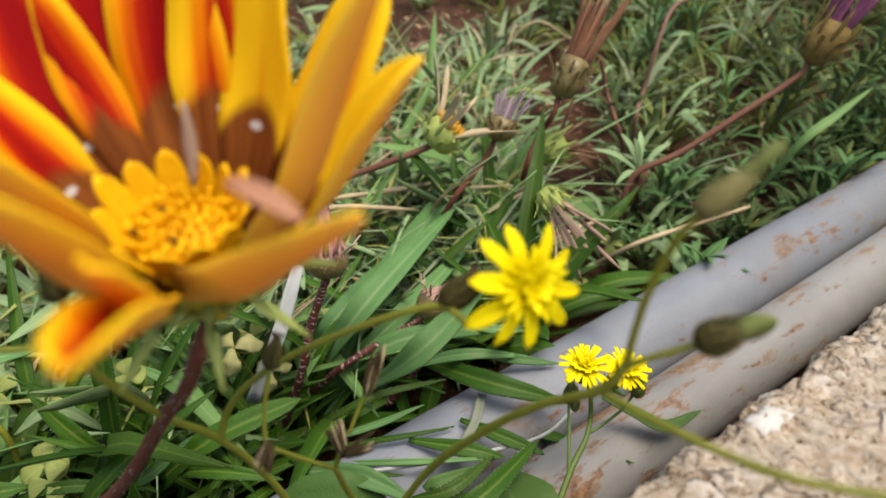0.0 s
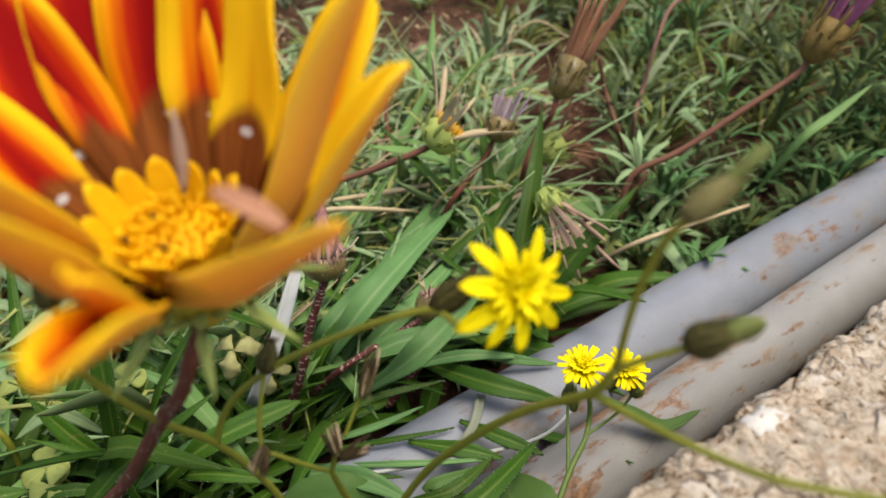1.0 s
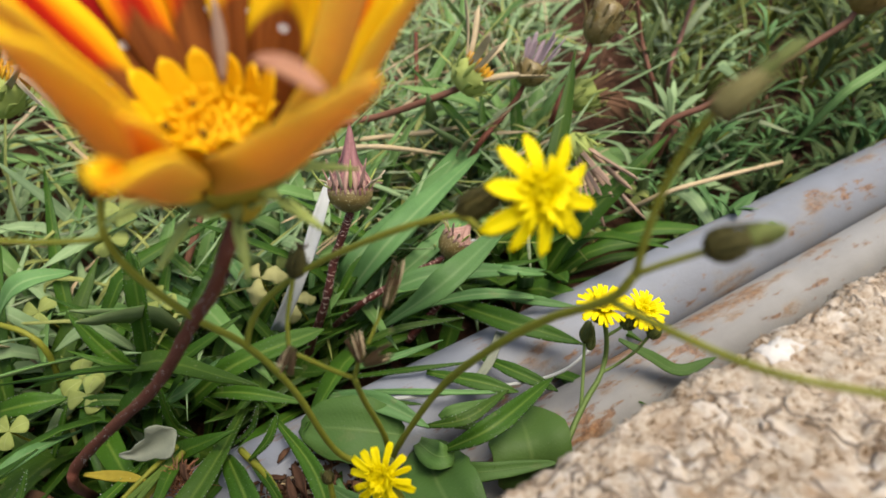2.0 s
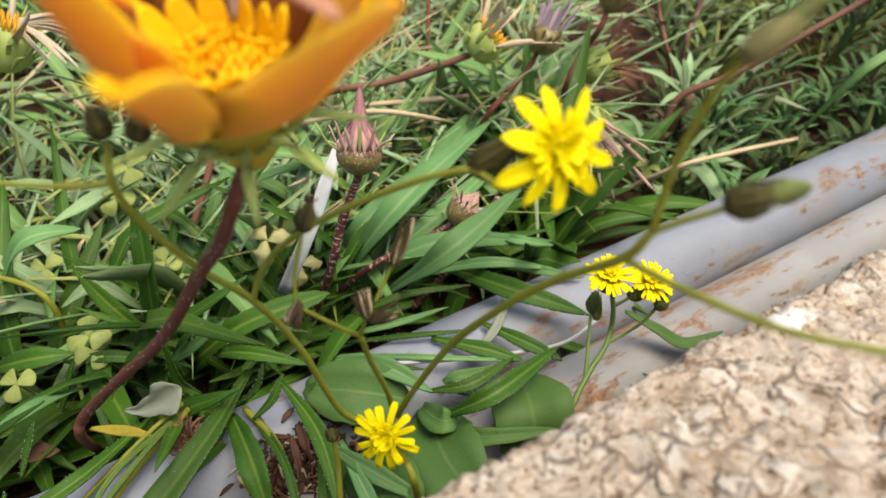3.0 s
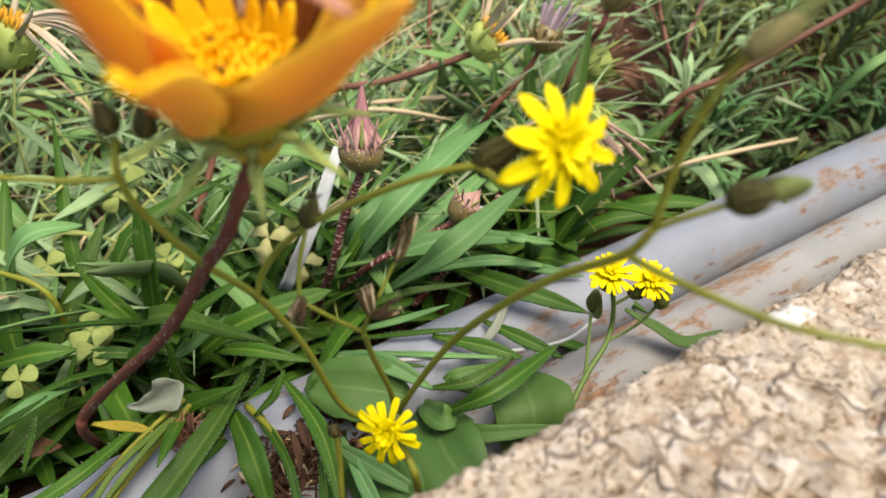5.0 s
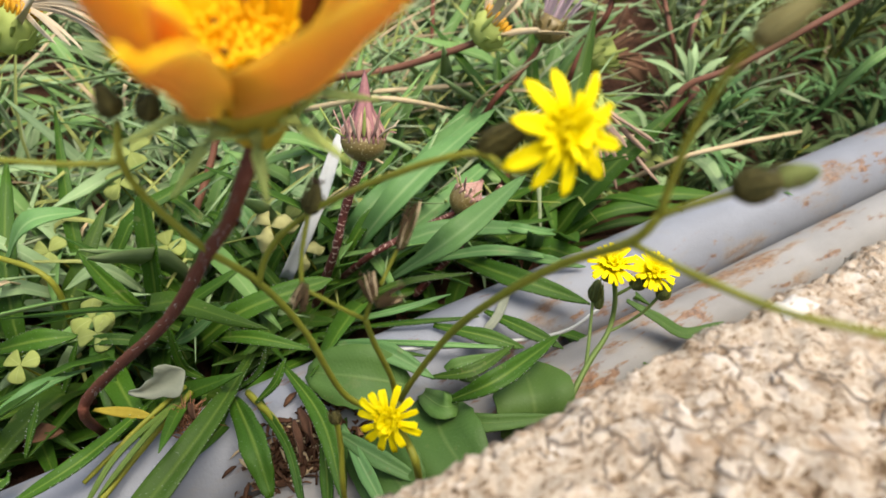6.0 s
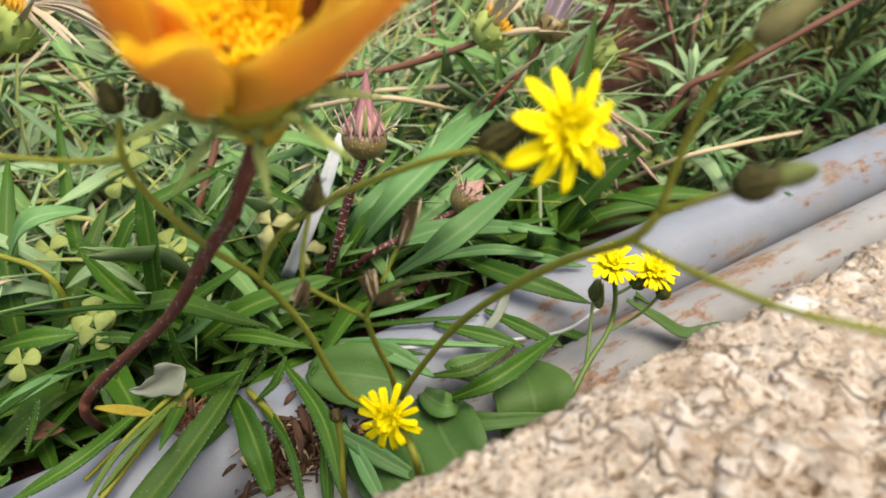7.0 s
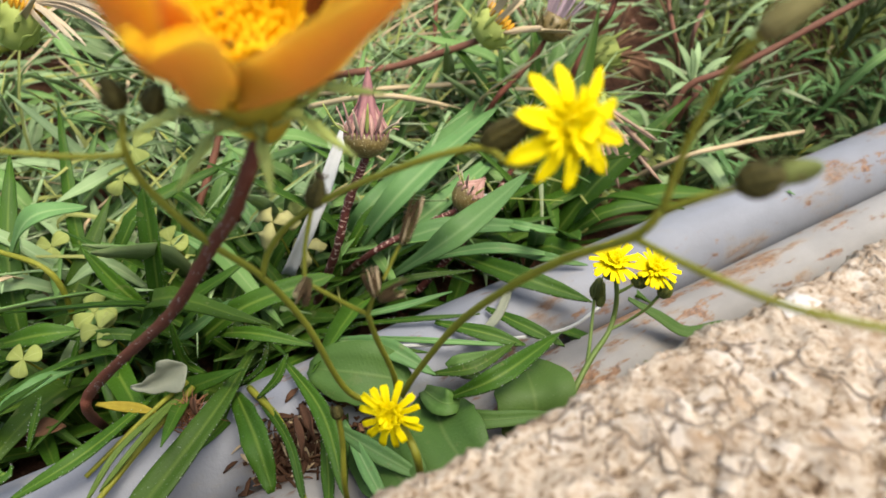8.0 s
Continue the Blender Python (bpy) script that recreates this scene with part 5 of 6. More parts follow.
def sprig_proto(seed):
    """A leafy shoot with many narrow leaves."""
    rr = random.Random(seed)
    o = Vector((0, 0, -8 - seed))
    top = thing("leafy_shoot", o, "upright shoot with fine narrow green leaves", "plant", "leafy shoots")
    h = rr.uniform(0.07, 0.11)
    reach = 0.04 if seed > 29 else 0.035
    lean = Vector((rr.uniform(-reach, reach), rr.uniform(-reach, reach), 0))
    h *= 0.55 if seed > 29 else 1.0
    ctrl = [o, o + lean * 0.4 + Vector((0, 0, h * 0.5)), o + lean + Vector((0, 0, h))]
    part("stem", Shape().tube(ctrl, 0.0012, 0.0006, n=8, sides=5), M_REDSTEM if seed % 2 else M_STEM, top)
    pts = curve_points(ctrl, 40)
    s = Shape()
    for i in range(24):
        k = 5 + i * 5 // 4
        a = i * 2.4 + rr.uniform(-0.3, 0.3)
        d = Vector((math.cos(a), math.sin(a), 0))
        l = rr.uniform(0.028, 0.048) * (1.15 - 0.4 * i / 24)
        up = rr.uniform(0.3, 1.2)
        p = pts[min(k, 40)]
        mid = p + d * l * 0.5 * math.cos(up) + Vector((0, 0, l * 0.5 * math.sin(up)))
        s.blade([p, mid, mid + d * l * 0.5 * math.cos(up * 0.7) + Vector((0, 0, l * 0.5 * math.sin(up) * rr.uniform(0.2, 0.9)))], rr.uniform(0.0042, 0.0074), lance, n=6, m=2, seed=i, cup=0.3, thick=0.0003)
    tagged(part("foliage", s, [M_MOSS if 20 <= seed < 30 else M_FINE if seed % 3 else M_WAXY, M_MOSS if 20 <= seed < 30 else M_LEAF_BACK], top), kind="stuff")
    return top


shoots = [sprig_proto(i) for i in range(6)]
scatter(shoots, spots(96, 0.14, 1.0, 0.3, 1.25, lambda x, y, n: n > 0.184 and (n > 0.2 or x > 0.2) and not bare(x, y), 0.04, 0.7, 1.35))
scatter([sprig_proto(30 + i) for i in range(4)], spots(60, 0.12, 0.62, 0.27, 0.75, lambda x, y, n: 0.188 < n < 0.25 and not bare(x, y), 0.026, 0.7, 1.1))
scatter([sprig_proto(36 + i) for i in range(3)], spots(26, 0.2, 0.6, 0.3, 0.75, lambda x, y, n: 0.185 < n < 0.195, 0.022, 0.6, 0.95))
scatter([sprig_proto(20 + i) for i in range(3)], spots(90, -1.0, 1.3, 0.75, 2.2, lambda x, y, n: n > 0.3 and not bare(x, y), 0.075, 1.0, 1.7))


def pale_sprig():
    """One shoot with a tuft of pale grey-green leaves at its end."""
    base, root = (0.1377, 0.3828, 0.0600), (0.1593, 0.4195, 0.0120)
    top = thing("leafy_shoot", root, "pale grey-green leafy shoot on a reddish stalk", "plant", "leafy shoots")
    part("stem", Shape().tube([root, (0.1450, 0.3980, 0.0300), base], 0.0014, 0.0009, n=10, sides=6), M_REDSTEM, top)
    for i, tip in enumerate(((0.1052, 0.3926, 0.0740), (0.1276, 0.4045, 0.0801), (0.1431, 0.4100, 0.0793), (0.1327, 0.3888, 0.0829), (0.1619, 0.3970, 0.0750), (0.1556, 0.3789, 0.0664), (0.1167, 0.3656, 0.0599), (0.1426, 0.3739, 0.0724))):
        b, t = Vector(base), Vector(tip)
        s = Shape()
        s.blade([b, b.lerp(t, 0.5) + Vector((0, 0, 0.004)), t], 0.0052, lance, (0, -0.5, 0.85), cup=0.3, n=8, m=4, seed=i)
        part("leaf", s, [M_GREY, M_LEAF_BACK], top)


pale_sprig()

# ---- single stems, spent flowers and other marks of the bed ----


def spent_gazania(cup_base, cup_tip, r, ctrl, label, petals, seed, spread=0.5, count=9, length=1.2, bracts=M_BRACT, stem_mat=None, disc=None, droop=0.0):
    """A spent gazania head: bracted cup with withered petals, on its stem."""
    rr = random.Random(seed)
    base, tp = Vector(cup_base), Vector(cup_tip)
    ax = (tp - base).normalized()
    l = (tp - base).length
    top = thing("spent_gazania", ctrl[-1], label, "flower")
    stem(top, [base] + ctrl, r * 0.17, r * 0.2, stem_mat or M_REDSTEM, 24, 6)
    cup = part("cup", Shape().spin(base, ax, [(0, r * 0.25), (l * 0.12, r * 0.7), (l * 0.4, r), (l * 0.7, r * 0.95), (l, r * 0.8)], 16, bumpy=0.06, seed=seed), bracts, top)
    o = ax.orthogonal().normalized()
    for i in range(16):
        d = Matrix.Rotation(i * 0.393 * 1.02, 3, ax) @ o
        k = rr.uniform(0.7, 1.2)
        low = i % 2
        s = Shape()
        s.blade([base + ax * l * (0.25 + 0.3 * low) + d * r * 0.9, base + ax * l * (0.55 + 0.3 * low) + d * r * 1.15, base + ax * l * (0.75 + 0.5 * low) * k + d * r * (1.6 - 0.4 * low) * k], r * 0.3, lance, ax, mats=(0, 0), n=5, m=2)
        part("bract", s, bracts, cup)
    for i in range(count):
        d = Matrix.Rotation(i * 6.283 / count + rr.uniform(-0.25, 0.25), 3, ax) @ o
        L = l * length * rr.uniform(0.7, 1.15)
        sp = spread * rr.uniform(0.4, 1.3)
        a = base + ax * l * 0.85 + d * r * 0.6
        b = a + ax * L * 0.5 + d * L * 0.4 * sp
        c = b + ax * L * (0.45 - droop) + d * L * 0.5 * sp + Vector((0, 0, -L * droop * 0.6))
        s = Shape()
        s.blade([a, b, c], r * rr.uniform(0.2, 0.34), strap, d, mats=(0, 0), n=8, m=2, twist=rr.uniform(-2, 2), cup=0.8)
        part("withered_petal", s, petals, top)
    if disc:
        s = Shape()
        for i in range(40):
            a, q = i * 2.4, r * 0.75 * math.sqrt(i / 40)
            d = Matrix.Rotation(a, 3, ax) @ o
            s.tube([base + ax * l * 0.9 + d * q, base + ax * l * 1.25 + d * q * 1.2], r * 0.07, r * 0.05, n=1, sides=4)
        tagged(part("disc", s, disc, top), kind="stuff")
    return top


spent_gazania((-0.0055, 0.3512, 0.0988), (0.0062, 0.3517, 0.1106), 0.0125, [(-0.0204, 0.3465, 0.0947), (-0.0551, 0.3468, 0.0825), (-0.0941, 0.3448, 0.0756), (-0.1591, 0.4606, 0.0100)],
              "spent gazania with a yellow-green cup and withered orange petal tips", M_STRAW, 31, 0.9, 8, 1.6, disc=M_SPENT)
spent_gazania((0.0677, 0.3865, 0.0727), (0.0856, 0.3884, 0.0811), 0.0105, [(0.0624, 0.3819, 0.0679), (0.0539, 0.3702, 0.0552), (0.0568, 0.4041, 0.0050)],
              "pale green spent gazania head with brown shrivelled petals", M_DEAD, 32, 0.9, 7, 1.1, stem_mat=M_STEM)
spent_gazania((0.0603, 0.3248, 0.0789), (0.0685, 0.3105, 0.0743), 0.0085, [(0.0609, 0.3324, 0.0694), (0.0535, 0.3403, 0.0668), (0.0582, 0.4255, 0.0050)],
              "spent gazania with long pinkish withered petals", M_BUFF, 33, 0.5, 11, 2.5, stem_mat=M_STEM)
spent_gazania((0.0776, 0.3848, 0.1137), (0.0895, 0.3939, 0.1361), 0.0105, [(0.0735, 0.3787, 0.1047), (0.0654, 0.3848, 0.0861), (0.0556, 0.3684, 0.0682), (0.0586, 0.4212, 0.0000)],
              "withered gazania with folded rust-brown petals on a maroon stem", M_RUST, 34, 0.25, 14, 1.9, M_BUDCUP, M_MAROON)
spent_gazania((0.0350, 0.3638, 0.0949), (0.0416, 0.3690, 0.1078), 0.0095, [(0.0297, 0.3589, 0.0867), (0.0165, 0.3457, 0.0758), (0.0050, 0.3312, 0.0677), (-0.0191, 0.3449, 0.0100)],
              "spent gazania with lilac petal remains on a hairy maroon stem", M_LILAC, 37, 0.35, 8, 1.4, M_BUDCUP, M_MAROON)
cream_head = spent_gazania((-0.2409, 0.2750, 0.1182), (-0.2288, 0.2807, 0.1364), 0.0105, [(-0.2502, 0.2747, 0.1139), (-0.2700, 0.2736, 0.0916), (-0.3500, 0.3190, 0.0100)],
              "spent gazania with a green cup, yellow disc and drooping cream petals", M_CREAM, 35, 1.3, 4, 1.2, disc=M_SPENT, stem_mat=M_STEM)
for b, c in (((-0.2153, 0.2753, 0.1369), (-0.1946, 0.2596, 0.1296)), ((-0.2111, 0.2744, 0.1355), (-0.1886, 0.2586, 0.1280)), ((-0.2046, 0.2789, 0.1402), (-0.1791, 0.2663, 0.1360)),
             ((-0.2031, 0.2772, 0.1382), (-0.1732, 0.2625, 0.1312)), ((-0.2047, 0.2804, 0.1419), (-0.1772, 0.2696, 0.1396)), ((-0.2018, 0.2788, 0.1398), (-0.1679, 0.2667, 0.1357)),
             ((-0.2178, 0.2730, 0.1344), (-0.2015, 0.2595, 0.1300)), ((-0.1989, 0.2761, 0.1365), (-0.1710, 0.2581, 0.1261)), ((-0.2075, 0.2820, 0.1439), (-0.1806, 0.2732, 0.1440))):
    s = Shape()
    s.blade([(-0.2290, 0.2824, 0.1396), b, c], 0.0021, strap, (0, -0.6, 0.8), mats=(0, 0), n=10, m=2, twist=R.uniform(-1.2, 1.2), cup=0.7)
    part("withered_petal", s, M_CREAM, cream_head)
spent_gazania((0.2345, 0.3853, 0.1313), (0.2475, 0.3887, 0.1541), 0.0112, [(0.2271, 0.3824, 0.1235), (0.1900, 0.3719, 0.1027), (0.1549, 0.3640, 0.0823), (0.1266, 0.3608, 0.0688), (0.1206, 0.3588, 0.0372), (0.1309, 0.3939, 0.0050)],
              "closing purple gazania with bronze streaked bracts on a reddish stem", M_PURPLE, 36, 0.2, 14, 1.3, M_BRONZE)


def stalk(ctrl, r, mat, label, name="dry_stalk", category="stalk"):
    ob = part(name, Shape().tube(ctrl, r, r * 0.8, n=24, sides=7, bumpy=0.08, seed=len(bpy.data.objects)), mat)
    return tagged(ob, label, category, "stalks in the bed")


stalk([(-0.1038, 0.3146, 0.0700), (-0.0650, 0.3015, 0.0850), (-0.0374, 0.3093, 0.0800), (-0.0037, 0.3861, 0.0300)], 0.0017, M_STRAW, "arched dry straw-coloured stalk lying over the leaves")
stalk([(-0.1080, 0.3494, 0.0600), (-0.0620, 0.3411, 0.0700), (-0.0027, 0.3764, 0.0600), (0.0775, 0.4930, 0.0200)], 0.0017, M_STRAW, "long dry straw-coloured stalk between the leaves")
stalk([(0.0971, 0.3333, 0.0150), (0.1188, 0.3157, 0.0450), (0.1536, 0.3264, 0.0500), (0.2208, 0.3812, 0.0300)], 0.0017, M_STRAW, "pale dry twig beside the pipe")
stalk([(0.1336, 0.4022, 0.0000), (0.1374, 0.3893, 0.0402), (0.1485, 0.3992, 0.0506)], 0.0042, M_REDSTEM, "thick reddish woody stem base", "woody_stem", "stem")
stalk([(0.1567, 0.4660, 0.0200), (0.1374, 0.4373, 0.0645), (0.1296, 0.4586, 0.0892), (0.1216, 0.4596, 0.1170)], 0.0018, M_REDSTEM, "thin reddish upright stem", "flower_stem", "stem")
stalk([(0.1682, 0.4875, 0.0200), (0.1527, 0.4537, 0.0668), (0.1619, 0.4711, 0.0858), (0.1675, 0.4736, 0.1196), (0.1816, 0.4902, 0.1441), (0.2034, 0.4946, 0.1505)], 0.0018, M_PINK, "bent pinkish dry stem", "flower_stem", "stem")
stalk([(-0.0305, 0.2142, 0.0200), (-0.0148, 0.2196, 0.0400), (-0.0001, 0.2378, 0.0500), (0.0183, 0.2957, 0.0450)], 0.0021, M_DARKSTEM, "leaning maroon flower stem with pale hairs", "flower_stem", "stem")
stalk([(-0.1649, 0.2328, 0.0000), (-0.1571, 0.2381, 0.0300), (-0.1471, 0.2659, 0.0600), (-0.1425, 0.2803, 0.0800)], 0.0024, M_REDSTEM, "upright reddish brown stem among the leaves", "flower_stem", "stem")
stalk([(-0.1942, 0.1735, 0.0000), (-0.1825, 0.1709, 0.0591), (-0.2078, 0.1773, 0.0683), (-0.2360, 0.1844, 0.0634)], 0.0014, M_STEM, "thin green runner across the leaves", "runner", "stem")
stalk([(-0.0510, 0.4488, 0.0000), (-0.0389, 0.4220, 0.0606), (-0.0402, 0.4650, 0.0943)], 0.002, M_MAROON, "dark red upright stem at the back", "flower_stem", "stem")
stalk([(-0.1120, 0.1315, 0.0470), (-0.1197, 0.1140, 0.0490), (-0.1304, 0.0885, 0.0490)], 0.0011, M_STEM, "pale leaf stalk lying over the pipe", "leaf_stalk", "stalk")
stalk([(-0.1088, 0.1290, 0.0470), (-0.1146, 0.1072, 0.0490), (-0.1226, 0.0790, 0.0490)], 0.0013, M_STEM, "green leaf stalk lying over the pipe", "leaf_stalk", "stalk")
stalk([(-0.0867, 0.1306, 0.0470), (-0.0677, 0.1124, 0.0500), (-0.0526, 0.0842, 0.0490)], 0.0014, M_STEM, "green leaf stalk hanging over the pipes", "leaf_stalk", "stalk")
stalk([(-0.0587, 0.1566, 0.0470), (-0.0321, 0.1556, 0.0475), (0.0033, 0.1609, 0.0475), (0.0381, 0.1702, 0.0470), (0.0565, 0.1866, 0.0460)], 0.0009, M_WHITE, "thin bleached grass blade over the pipes", "grass_blade", "grass")


for i in range(130):
    x, y = R.uniform(-0.22, 0.2), R.uniform(0.32, 0.75)
    if -0.557 * x + 0.83 * y < 0.24 or bare(x, y):
        continue
    a, l = R.uniform(0, 6.28), R.uniform(0.04, 0.11)
    z0 = soil_z(x, y) + 0.01
    d = Vector((math.cos(a), math.sin(a), 0)) * l
    p = Vector((x, y, z0))
    stalk([p, p + d * 0.5 + Vector((0, 0, R.uniform(0.01, 0.05))), p + d + Vector((0, 0, R.uniform(0.0, 0.05)))], R.uniform(0.0006, 0.0014), M_STRAW if i % 3 else M_PINK,
          "dry straw-coloured stalk among the leaves" if i % 3 else "dry pinkish stalk among the leaves")


def loose_leaf(ctrl, width, mat, label, prof=strap, up=(0, 0, 1), cup=0.4, twist=0.0, fold=0.0):
    s = Shape()
    s.blade(ctrl, width, prof, up, cup=cup, n=12, m=4, mats=(0, 0), twist=twist, wave=0.03, thick=0.0006, fold=fold, teeth=0.06)
    return tagged(part("dead_leaf", s, mat), label, "leaf", "dead leaves")


loose_leaf([(-0.0870, 0.1918, 0.0500), (-0.0702, 0.1991, 0.0850), (-0.0653, 0.2488, 0.1000)], 0.0055, M_WHITE, "bleached white strap-shaped dead leaf", up=(0.3, -0.8, 0.6))
loose_leaf([(-0.1310, 0.1248, 0.0505), (-0.1238, 0.1256, 0.0510), (-0.1160, 0.1285, 0.0540), (-0.1095, 0.1312, 0.0575)], 0.0135, M_FELT, "torn leaf showing its pale felted underside", torn, (0.1, -0.75, 0.6), 0.5, fold=0.5)
loose_leaf([(-0.1424, 0.1184, 0.0475), (-0.1296, 0.1172, 0.0480), (-0.1172, 0.1158, 0.0490)], 0.0050, M_YELLOWED, "yellowed strip of leaf under the rosette", lance, cup=0.6)
loose_leaf([(0.0158, 0.1942, 0.0480), (0.0105, 0.1743, 0.0500), (0.0024, 0.1634, 0.0470)], 0.0036, M_FELT, "bleached scrap of leaf on the pipe")
loose_leaf([(0.0945, 0.4294, 0.0600), (0.1065, 0.4161, 0.0600), (0.1162, 0.4021, 0.0500)], 0.014, M_DEAD, "curled brown dead leaf", oval, twist=1.5)
loose_leaf([(-0.1217, 0.1319, 0.0300), (-0.1071, 0.1196, 0.0400), (-0.1007, 0.1102, 0.0420)], 0.012, M_DEAD, "crumpled brown dead leaf beside the pipe", oval, twist=1.0)
loose_leaf([(-0.1868, 0.1151, 0.0300), (-0.1698, 0.1139, 0.0350), (-0.1618, 0.1187, 0.0300)], 0.009, M_DEAD, "reddish brown dead leaf under the plants", lance, twist=0.6)
loose_leaf([(-0.0640, 0.1230, 0.0500), (-0.0587, 0.1150, 0.0520), (-0.0553, 0.1084, 0.0490)], 0.0050, M_LITTER, "shrivelled dark brown dead leaf on the pipe", lance, twist=1.4)
loose_leaf([(-0.0646, 0.1178, 0.0500), (-0.0595, 0.1066, 0.0530), (-0.0575, 0.0998, 0.0500)], 0.0045, M_LITTER, "curled dark brown dead leaf on the pipe", lance, twist=-2.0)
loose_leaf([(-0.1063, 0.1227, 0.0500), (-0.1014, 0.1160, 0.0520), (-0.0977, 0.1129, 0.0490)], 0.0045, M_LITTER, "crumpled brown dead leaf on the pipe", lance, twist=2.4)
loose_leaf([(-0.0050, 0.2574, 0.0500), (0.0010, 0.2578, 0.0500), (0.0101, 0.2601, 0.0500)], 0.006, M_WHITE, "pale dead leaf scrap", oval)


tagged(part("grass_blade", Shape().blade([(0.2300, 0.3980, 0.0250), (0.2445, 0.3841, 0.0769), (0.2700, 0.3944, 0.0922), (0.2955, 0.4048, 0.1075)], 0.0075, lance, (0, -0.5, 0.85), n=14, mats=(0, 0)), M_LEAF),
       "broad green blade leaning over the pipe", "grass", "stalks in the bed")


def clover(at, size, turn, tilt=(0, -0.5, 1), mat=M_CLOVER):
    """A three-part clover leaf on its stalk."""
    p = Vector(at)
    top = thing("clover", (p.x, p.y, 0.0), "yellow-green three-part clover leaf on a thin stalk" if mat is M_CLOVER else "wilted cream-yellow clover leaf on a thin stalk", "clover", "clover leaves")
    stem(top, [p, (p.x + 0.004, p.y + 0.006, p.z * 0.5), (p.x, p.y + 0.008, soil_z(p.x, p.y))], 0.0005, 0.0006, M_STEM, 8, 5)
    ax, fr, sd = frame_of(tilt, (math.cos(turn), math.sin(turn), 0))
    for i in range(3):
        a = i * 2.094
        d = fr * math.cos(a) + sd * math.sin(a)
        s = Shape()
        limp = mat is M_WILT
        s.blade([p, p + d * size * 0.55 + ax * size * 0.06, p + d * size - ax * size * (0.5 if limp else 0.1)], size * (0.85 if limp else 1.05), heart, ax, mats=(0, 0), n=10, m=6, cup=-0.1, fold=-0.4 if limp else 0.15, wave=0.08 if limp else 0.0, thick=0.0003)
        part("leaflet", s, mat, top)


def heart(v):
    return max(0.06, math.sin(math.pi * min(1.0, 0.03 + 0.6 * v)) * math.sqrt(max(0.0, 1 - max(0.0, (v - 0.68) / 0.33) ** 2)))


clover((-0.0968, 0.2098, 0.0665), 0.0125, 0.4, mat=M_WILT)
clover((-0.1858, 0.2607, 0.0704), 0.0115, 1.2)
clover((-0.1910, 0.2493, 0.0579), 0.0098, 0.2)
clover((-0.1538, 0.2148, 0.0462), 0.0090, 2.0)
clover((-0.1570, 0.1522, 0.0511), 0.0085, 1.4)
clover((-0.1812, 0.1355, 0.0491), 0.0075, 0.6)
clover((-0.2063, 0.2016, 0.0504), 0.0090, 1.0)
clover((-0.0831, 0.2104, 0.0510), 0.0098, 2.5, mat=M_WILT)
clover((0.0625, 0.2915, 0.0107), 0.0066, 1.0)
clover((0.1111, 0.3384, 0.0300), 0.0082, 0.3)
clover((0.0793, 0.3123, 0.0179), 0.0066, 2.2)
clover((-0.1633, 0.1605, 0.0510), 0.0098, 1.8)
clover((-0.0981, 0.2351, 0.0498), 0.0090, 1.1)
clover((0.0883, 0.3118, 0.0166), 0.0057, 0.8)


def paint_flake():
    """A pale flake with a ragged outline lying on the stone."""
    rr = random.Random(3)
    c = Vector((0.0716, 0.0922, 0.1490))
    tree = BVHTree.FromPolygons([v.co for v in STONE.data.vertices], [tuple(p.vertices) for p in STONE.data.polygons])

    level = tree.ray_cast(Vector((c.x, c.y, 0.3)), Vector((0, 0, -1)))[0].z

    def laid(x, y, up):
        hit = tree.ray_cast(Vector((c.x + x, c.y + y, 0.3)), Vector((0, 0, -1)))[0]
        return Vector((c.x + x, c.y + y, max(hit.z, level - 0.0006) + up))

    s = Shape()
    n = 40
    ring = []
    for j in range(n):
        a = 2 * math.pi * j / n
        # a wedge, longer along one way, with nicks bitten out of its rim
        r = 0.0036 / max(abs(math.cos(a - 0.5)) * 0.72, abs(math.sin(a - 0.5)) * 1.35)
        r = min(r, 0.0052) * (1 + 0.13 * math.sin(5 * a + 1) + 0.1 * math.sin(11 * a) + rr.uniform(-0.12, 0.12))
        ring.append((math.cos(a) * r, math.sin(a) * r))
    s.v = [laid(0, 0, 0.0003)] + [laid(x, y, 0.00022) for x, y in ring] + [laid(x, y, -0.0006) for x, y in ring]
    for j in range(n):
        k = (j + 1) % n
        s.quad((0, 1 + j, 1 + k), 0, [(0, 0)] * 3)
        s.quad((1 + j, 1 + n + j, 1 + n + k, 1 + k), 0, [(0, 0)] * 4)
    s.f.append(tuple(1 + n + j for j in reversed(range(n))))
    s.mi.append(0)
    s.uv += [(0, 0)] * n
    tagged(part("lichen_flake", s, M_FLAKE), "whitish ragged lichen flake on the stone", "lichen")


paint_flake()


def litter():
    """Crumbs of dead leaf and seed strewn over the soil."""
    rr = random.Random(77)
    s = Shape()
    for _ in range(1500):
        x, y = rr.uniform(-0.45, 0.7), rr.uniform(0.15, 1.0)
        n = -0.557 * x + 0.83 * y
        if n < 0.185:
            continue
        p = Vector((x, y, soil_z(x, y) + rr.uniform(0.006, 0.016)))
        a = rr.uniform(0, 6.28)
        l = rr.uniform(0.004, 0.02)
        d = Vector((math.cos(a), math.sin(a), rr.uniform(-0.3, 0.4)))
        s.blade([p, p + d * l * 0.5 + Vector((0, 0, 0.002)), p + d * l], rr.uniform(0.0012, 0.005), oval, n=3, m=2, mats=(rr.randrange(3),) * 2, thick=0.0004, twist=rr.uniform(-1, 1))
    tagged(part("leaf_litter", s, [M_DEAD, M_STRAW, M_PINK]), "dry leaf crumbs strewn over the soil", "leaf litter", kind="stuff")


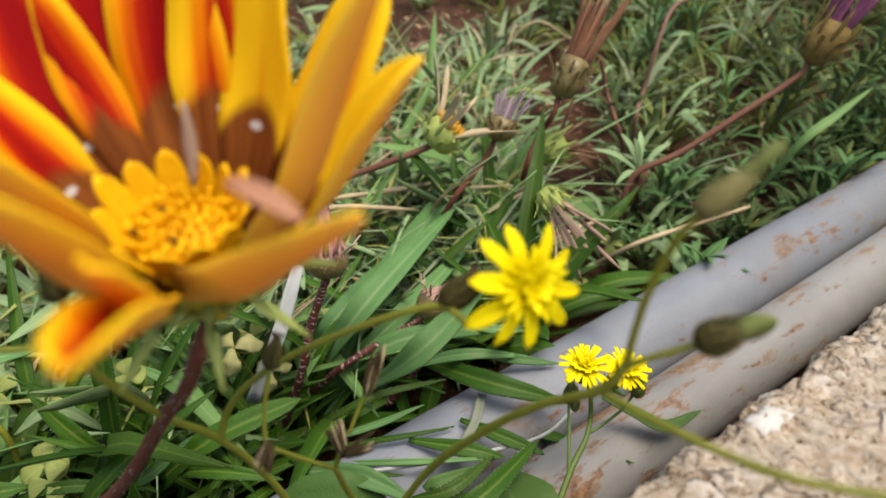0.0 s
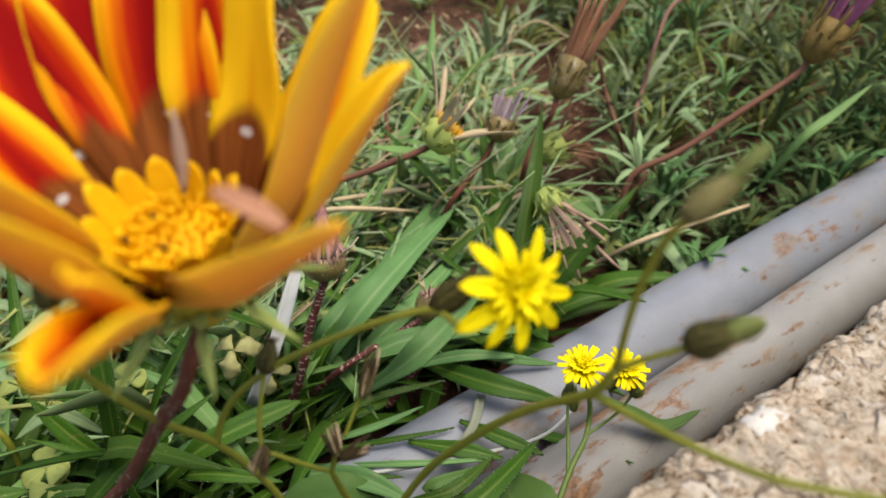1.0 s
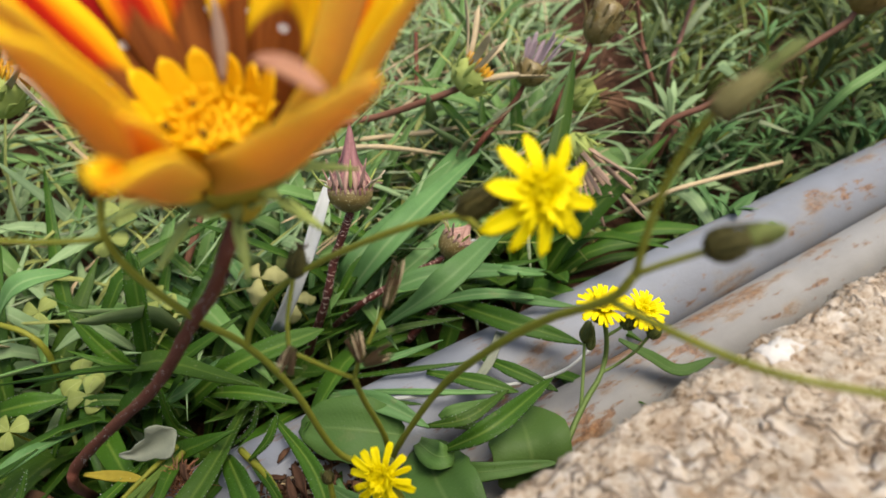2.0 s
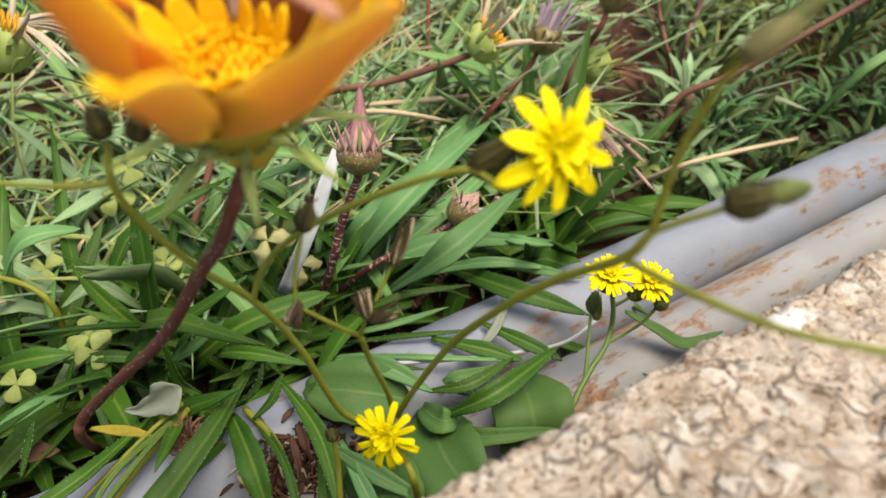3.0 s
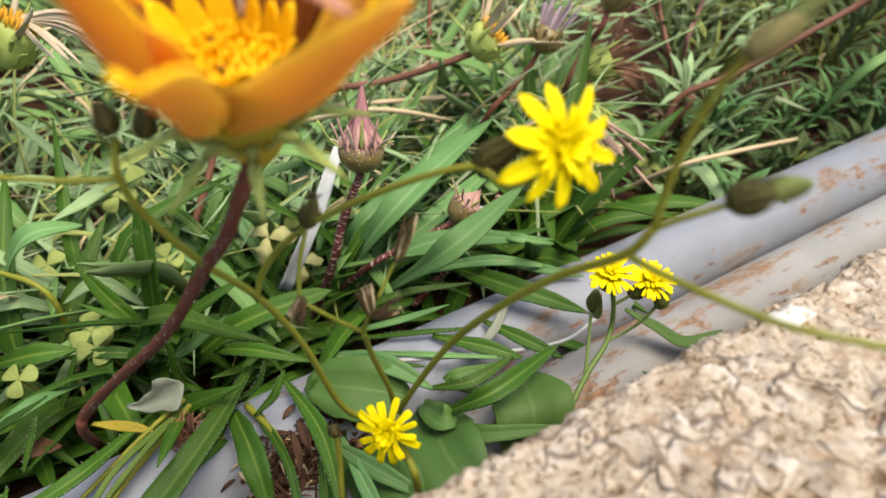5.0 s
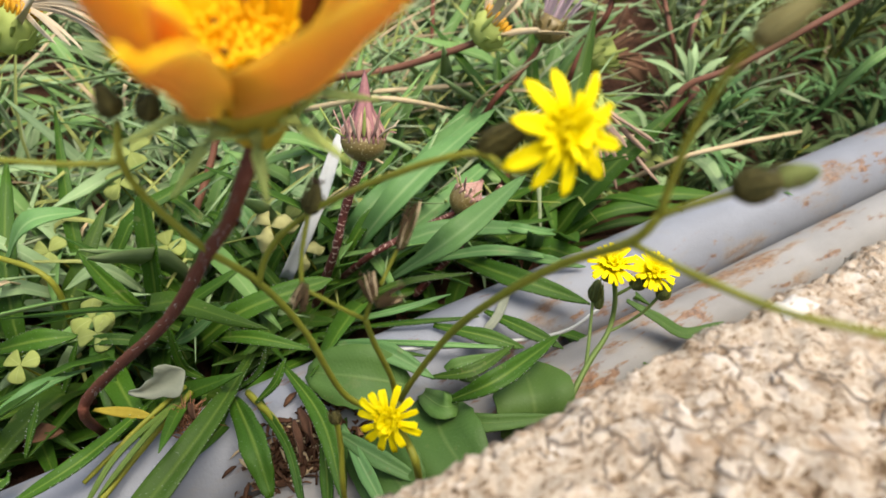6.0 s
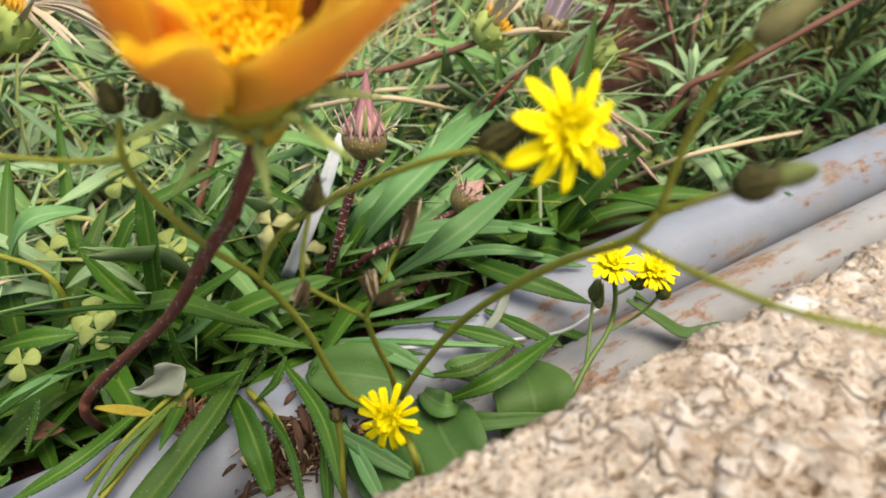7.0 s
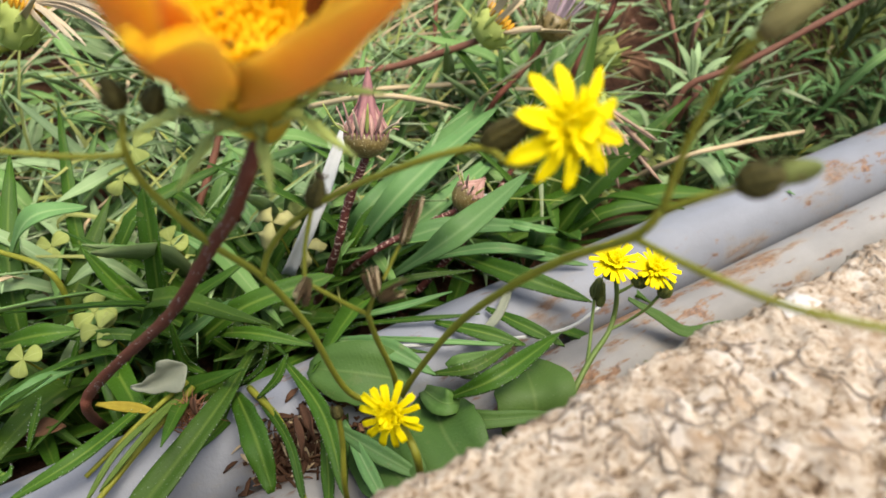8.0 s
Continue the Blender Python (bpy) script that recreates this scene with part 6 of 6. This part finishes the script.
def pipe_litter():
    """Dark rotting leaf crumbs gathered in the groove between the two pipes."""
    rr = random.Random(21)
    along, across = Vector((0.83, 0.557, 0)), Vector((-0.557, 0.83, 0))
    s = Shape()
    for _ in range(700):
        e, q = rr.gauss(0.013, 0.009), rr.gauss(0.001, 0.005)
        n = 0.1284 + q
        # height of the rounded tops of the pipes at this offset
        z = 0.0222 + math.sqrt(max(0, 0.0222 ** 2 - (n - 0.1504) ** 2)) if n > 0.1284 else 0.019 + math.sqrt(max(0, 0.019 ** 2 - (n - 0.1082) ** 2))
        p = along * e + across * n + Vector((0, 0, max(z, 0.033 - abs(q) * 0.6 + rr.uniform(-0.006, 0.003)) + 0.0008))
        a, l = rr.uniform(0, 6.28), rr.uniform(0.002, 0.009)
        d = Vector((math.cos(a), math.sin(a), rr.uniform(-0.25, 0.35)))
        s.blade([p, p + d * l * 0.5 + Vector((0, 0, 0.001)), p + d * l], rr.uniform(0.0006, 0.0026), rr.choice((oval, lance, strap)), n=3, m=2, mats=(rr.choice((0, 0, 0, 0, 0, 1, 1, 2)),) * 2, thick=0.0004, twist=rr.uniform(-1.2, 1.2))
    tagged(part("leaf_litter", s, [M_LITTER, M_DEAD, M_STRAW]), "dark rotting leaf crumbs between the two pipes", "leaf litter", kind="stuff")


def dry_tuft():
    """A rusty tuft of dry root fibres caught under the leaves on the pipe."""
    rr = random.Random(12)
    o = Vector((-0.1058, 0.1170, 0.0455))
    s = Shape()
    for _ in range(90):
        a, up, l = rr.uniform(0, 6.28), rr.uniform(-0.1, 1.1), rr.uniform(0.004, 0.011)
        d = Vector((math.cos(a) * math.cos(up), math.sin(a) * math.cos(up), math.sin(up)))
        b = o + Vector((rr.gauss(0, 0.002), rr.gauss(0, 0.003), 0))
        s.tube([b, b + d * l * 0.5 + Vector((0, 0, 0.001)), b + d * l], 0.0003, 0.00012, n=4, sides=4)
    tagged(part("dry_tuft", s, M_RUST), "rusty tuft of dry fibres on the pipe", "dry roots", kind="stuff")


litter()
pipe_litter()
dry_tuft()
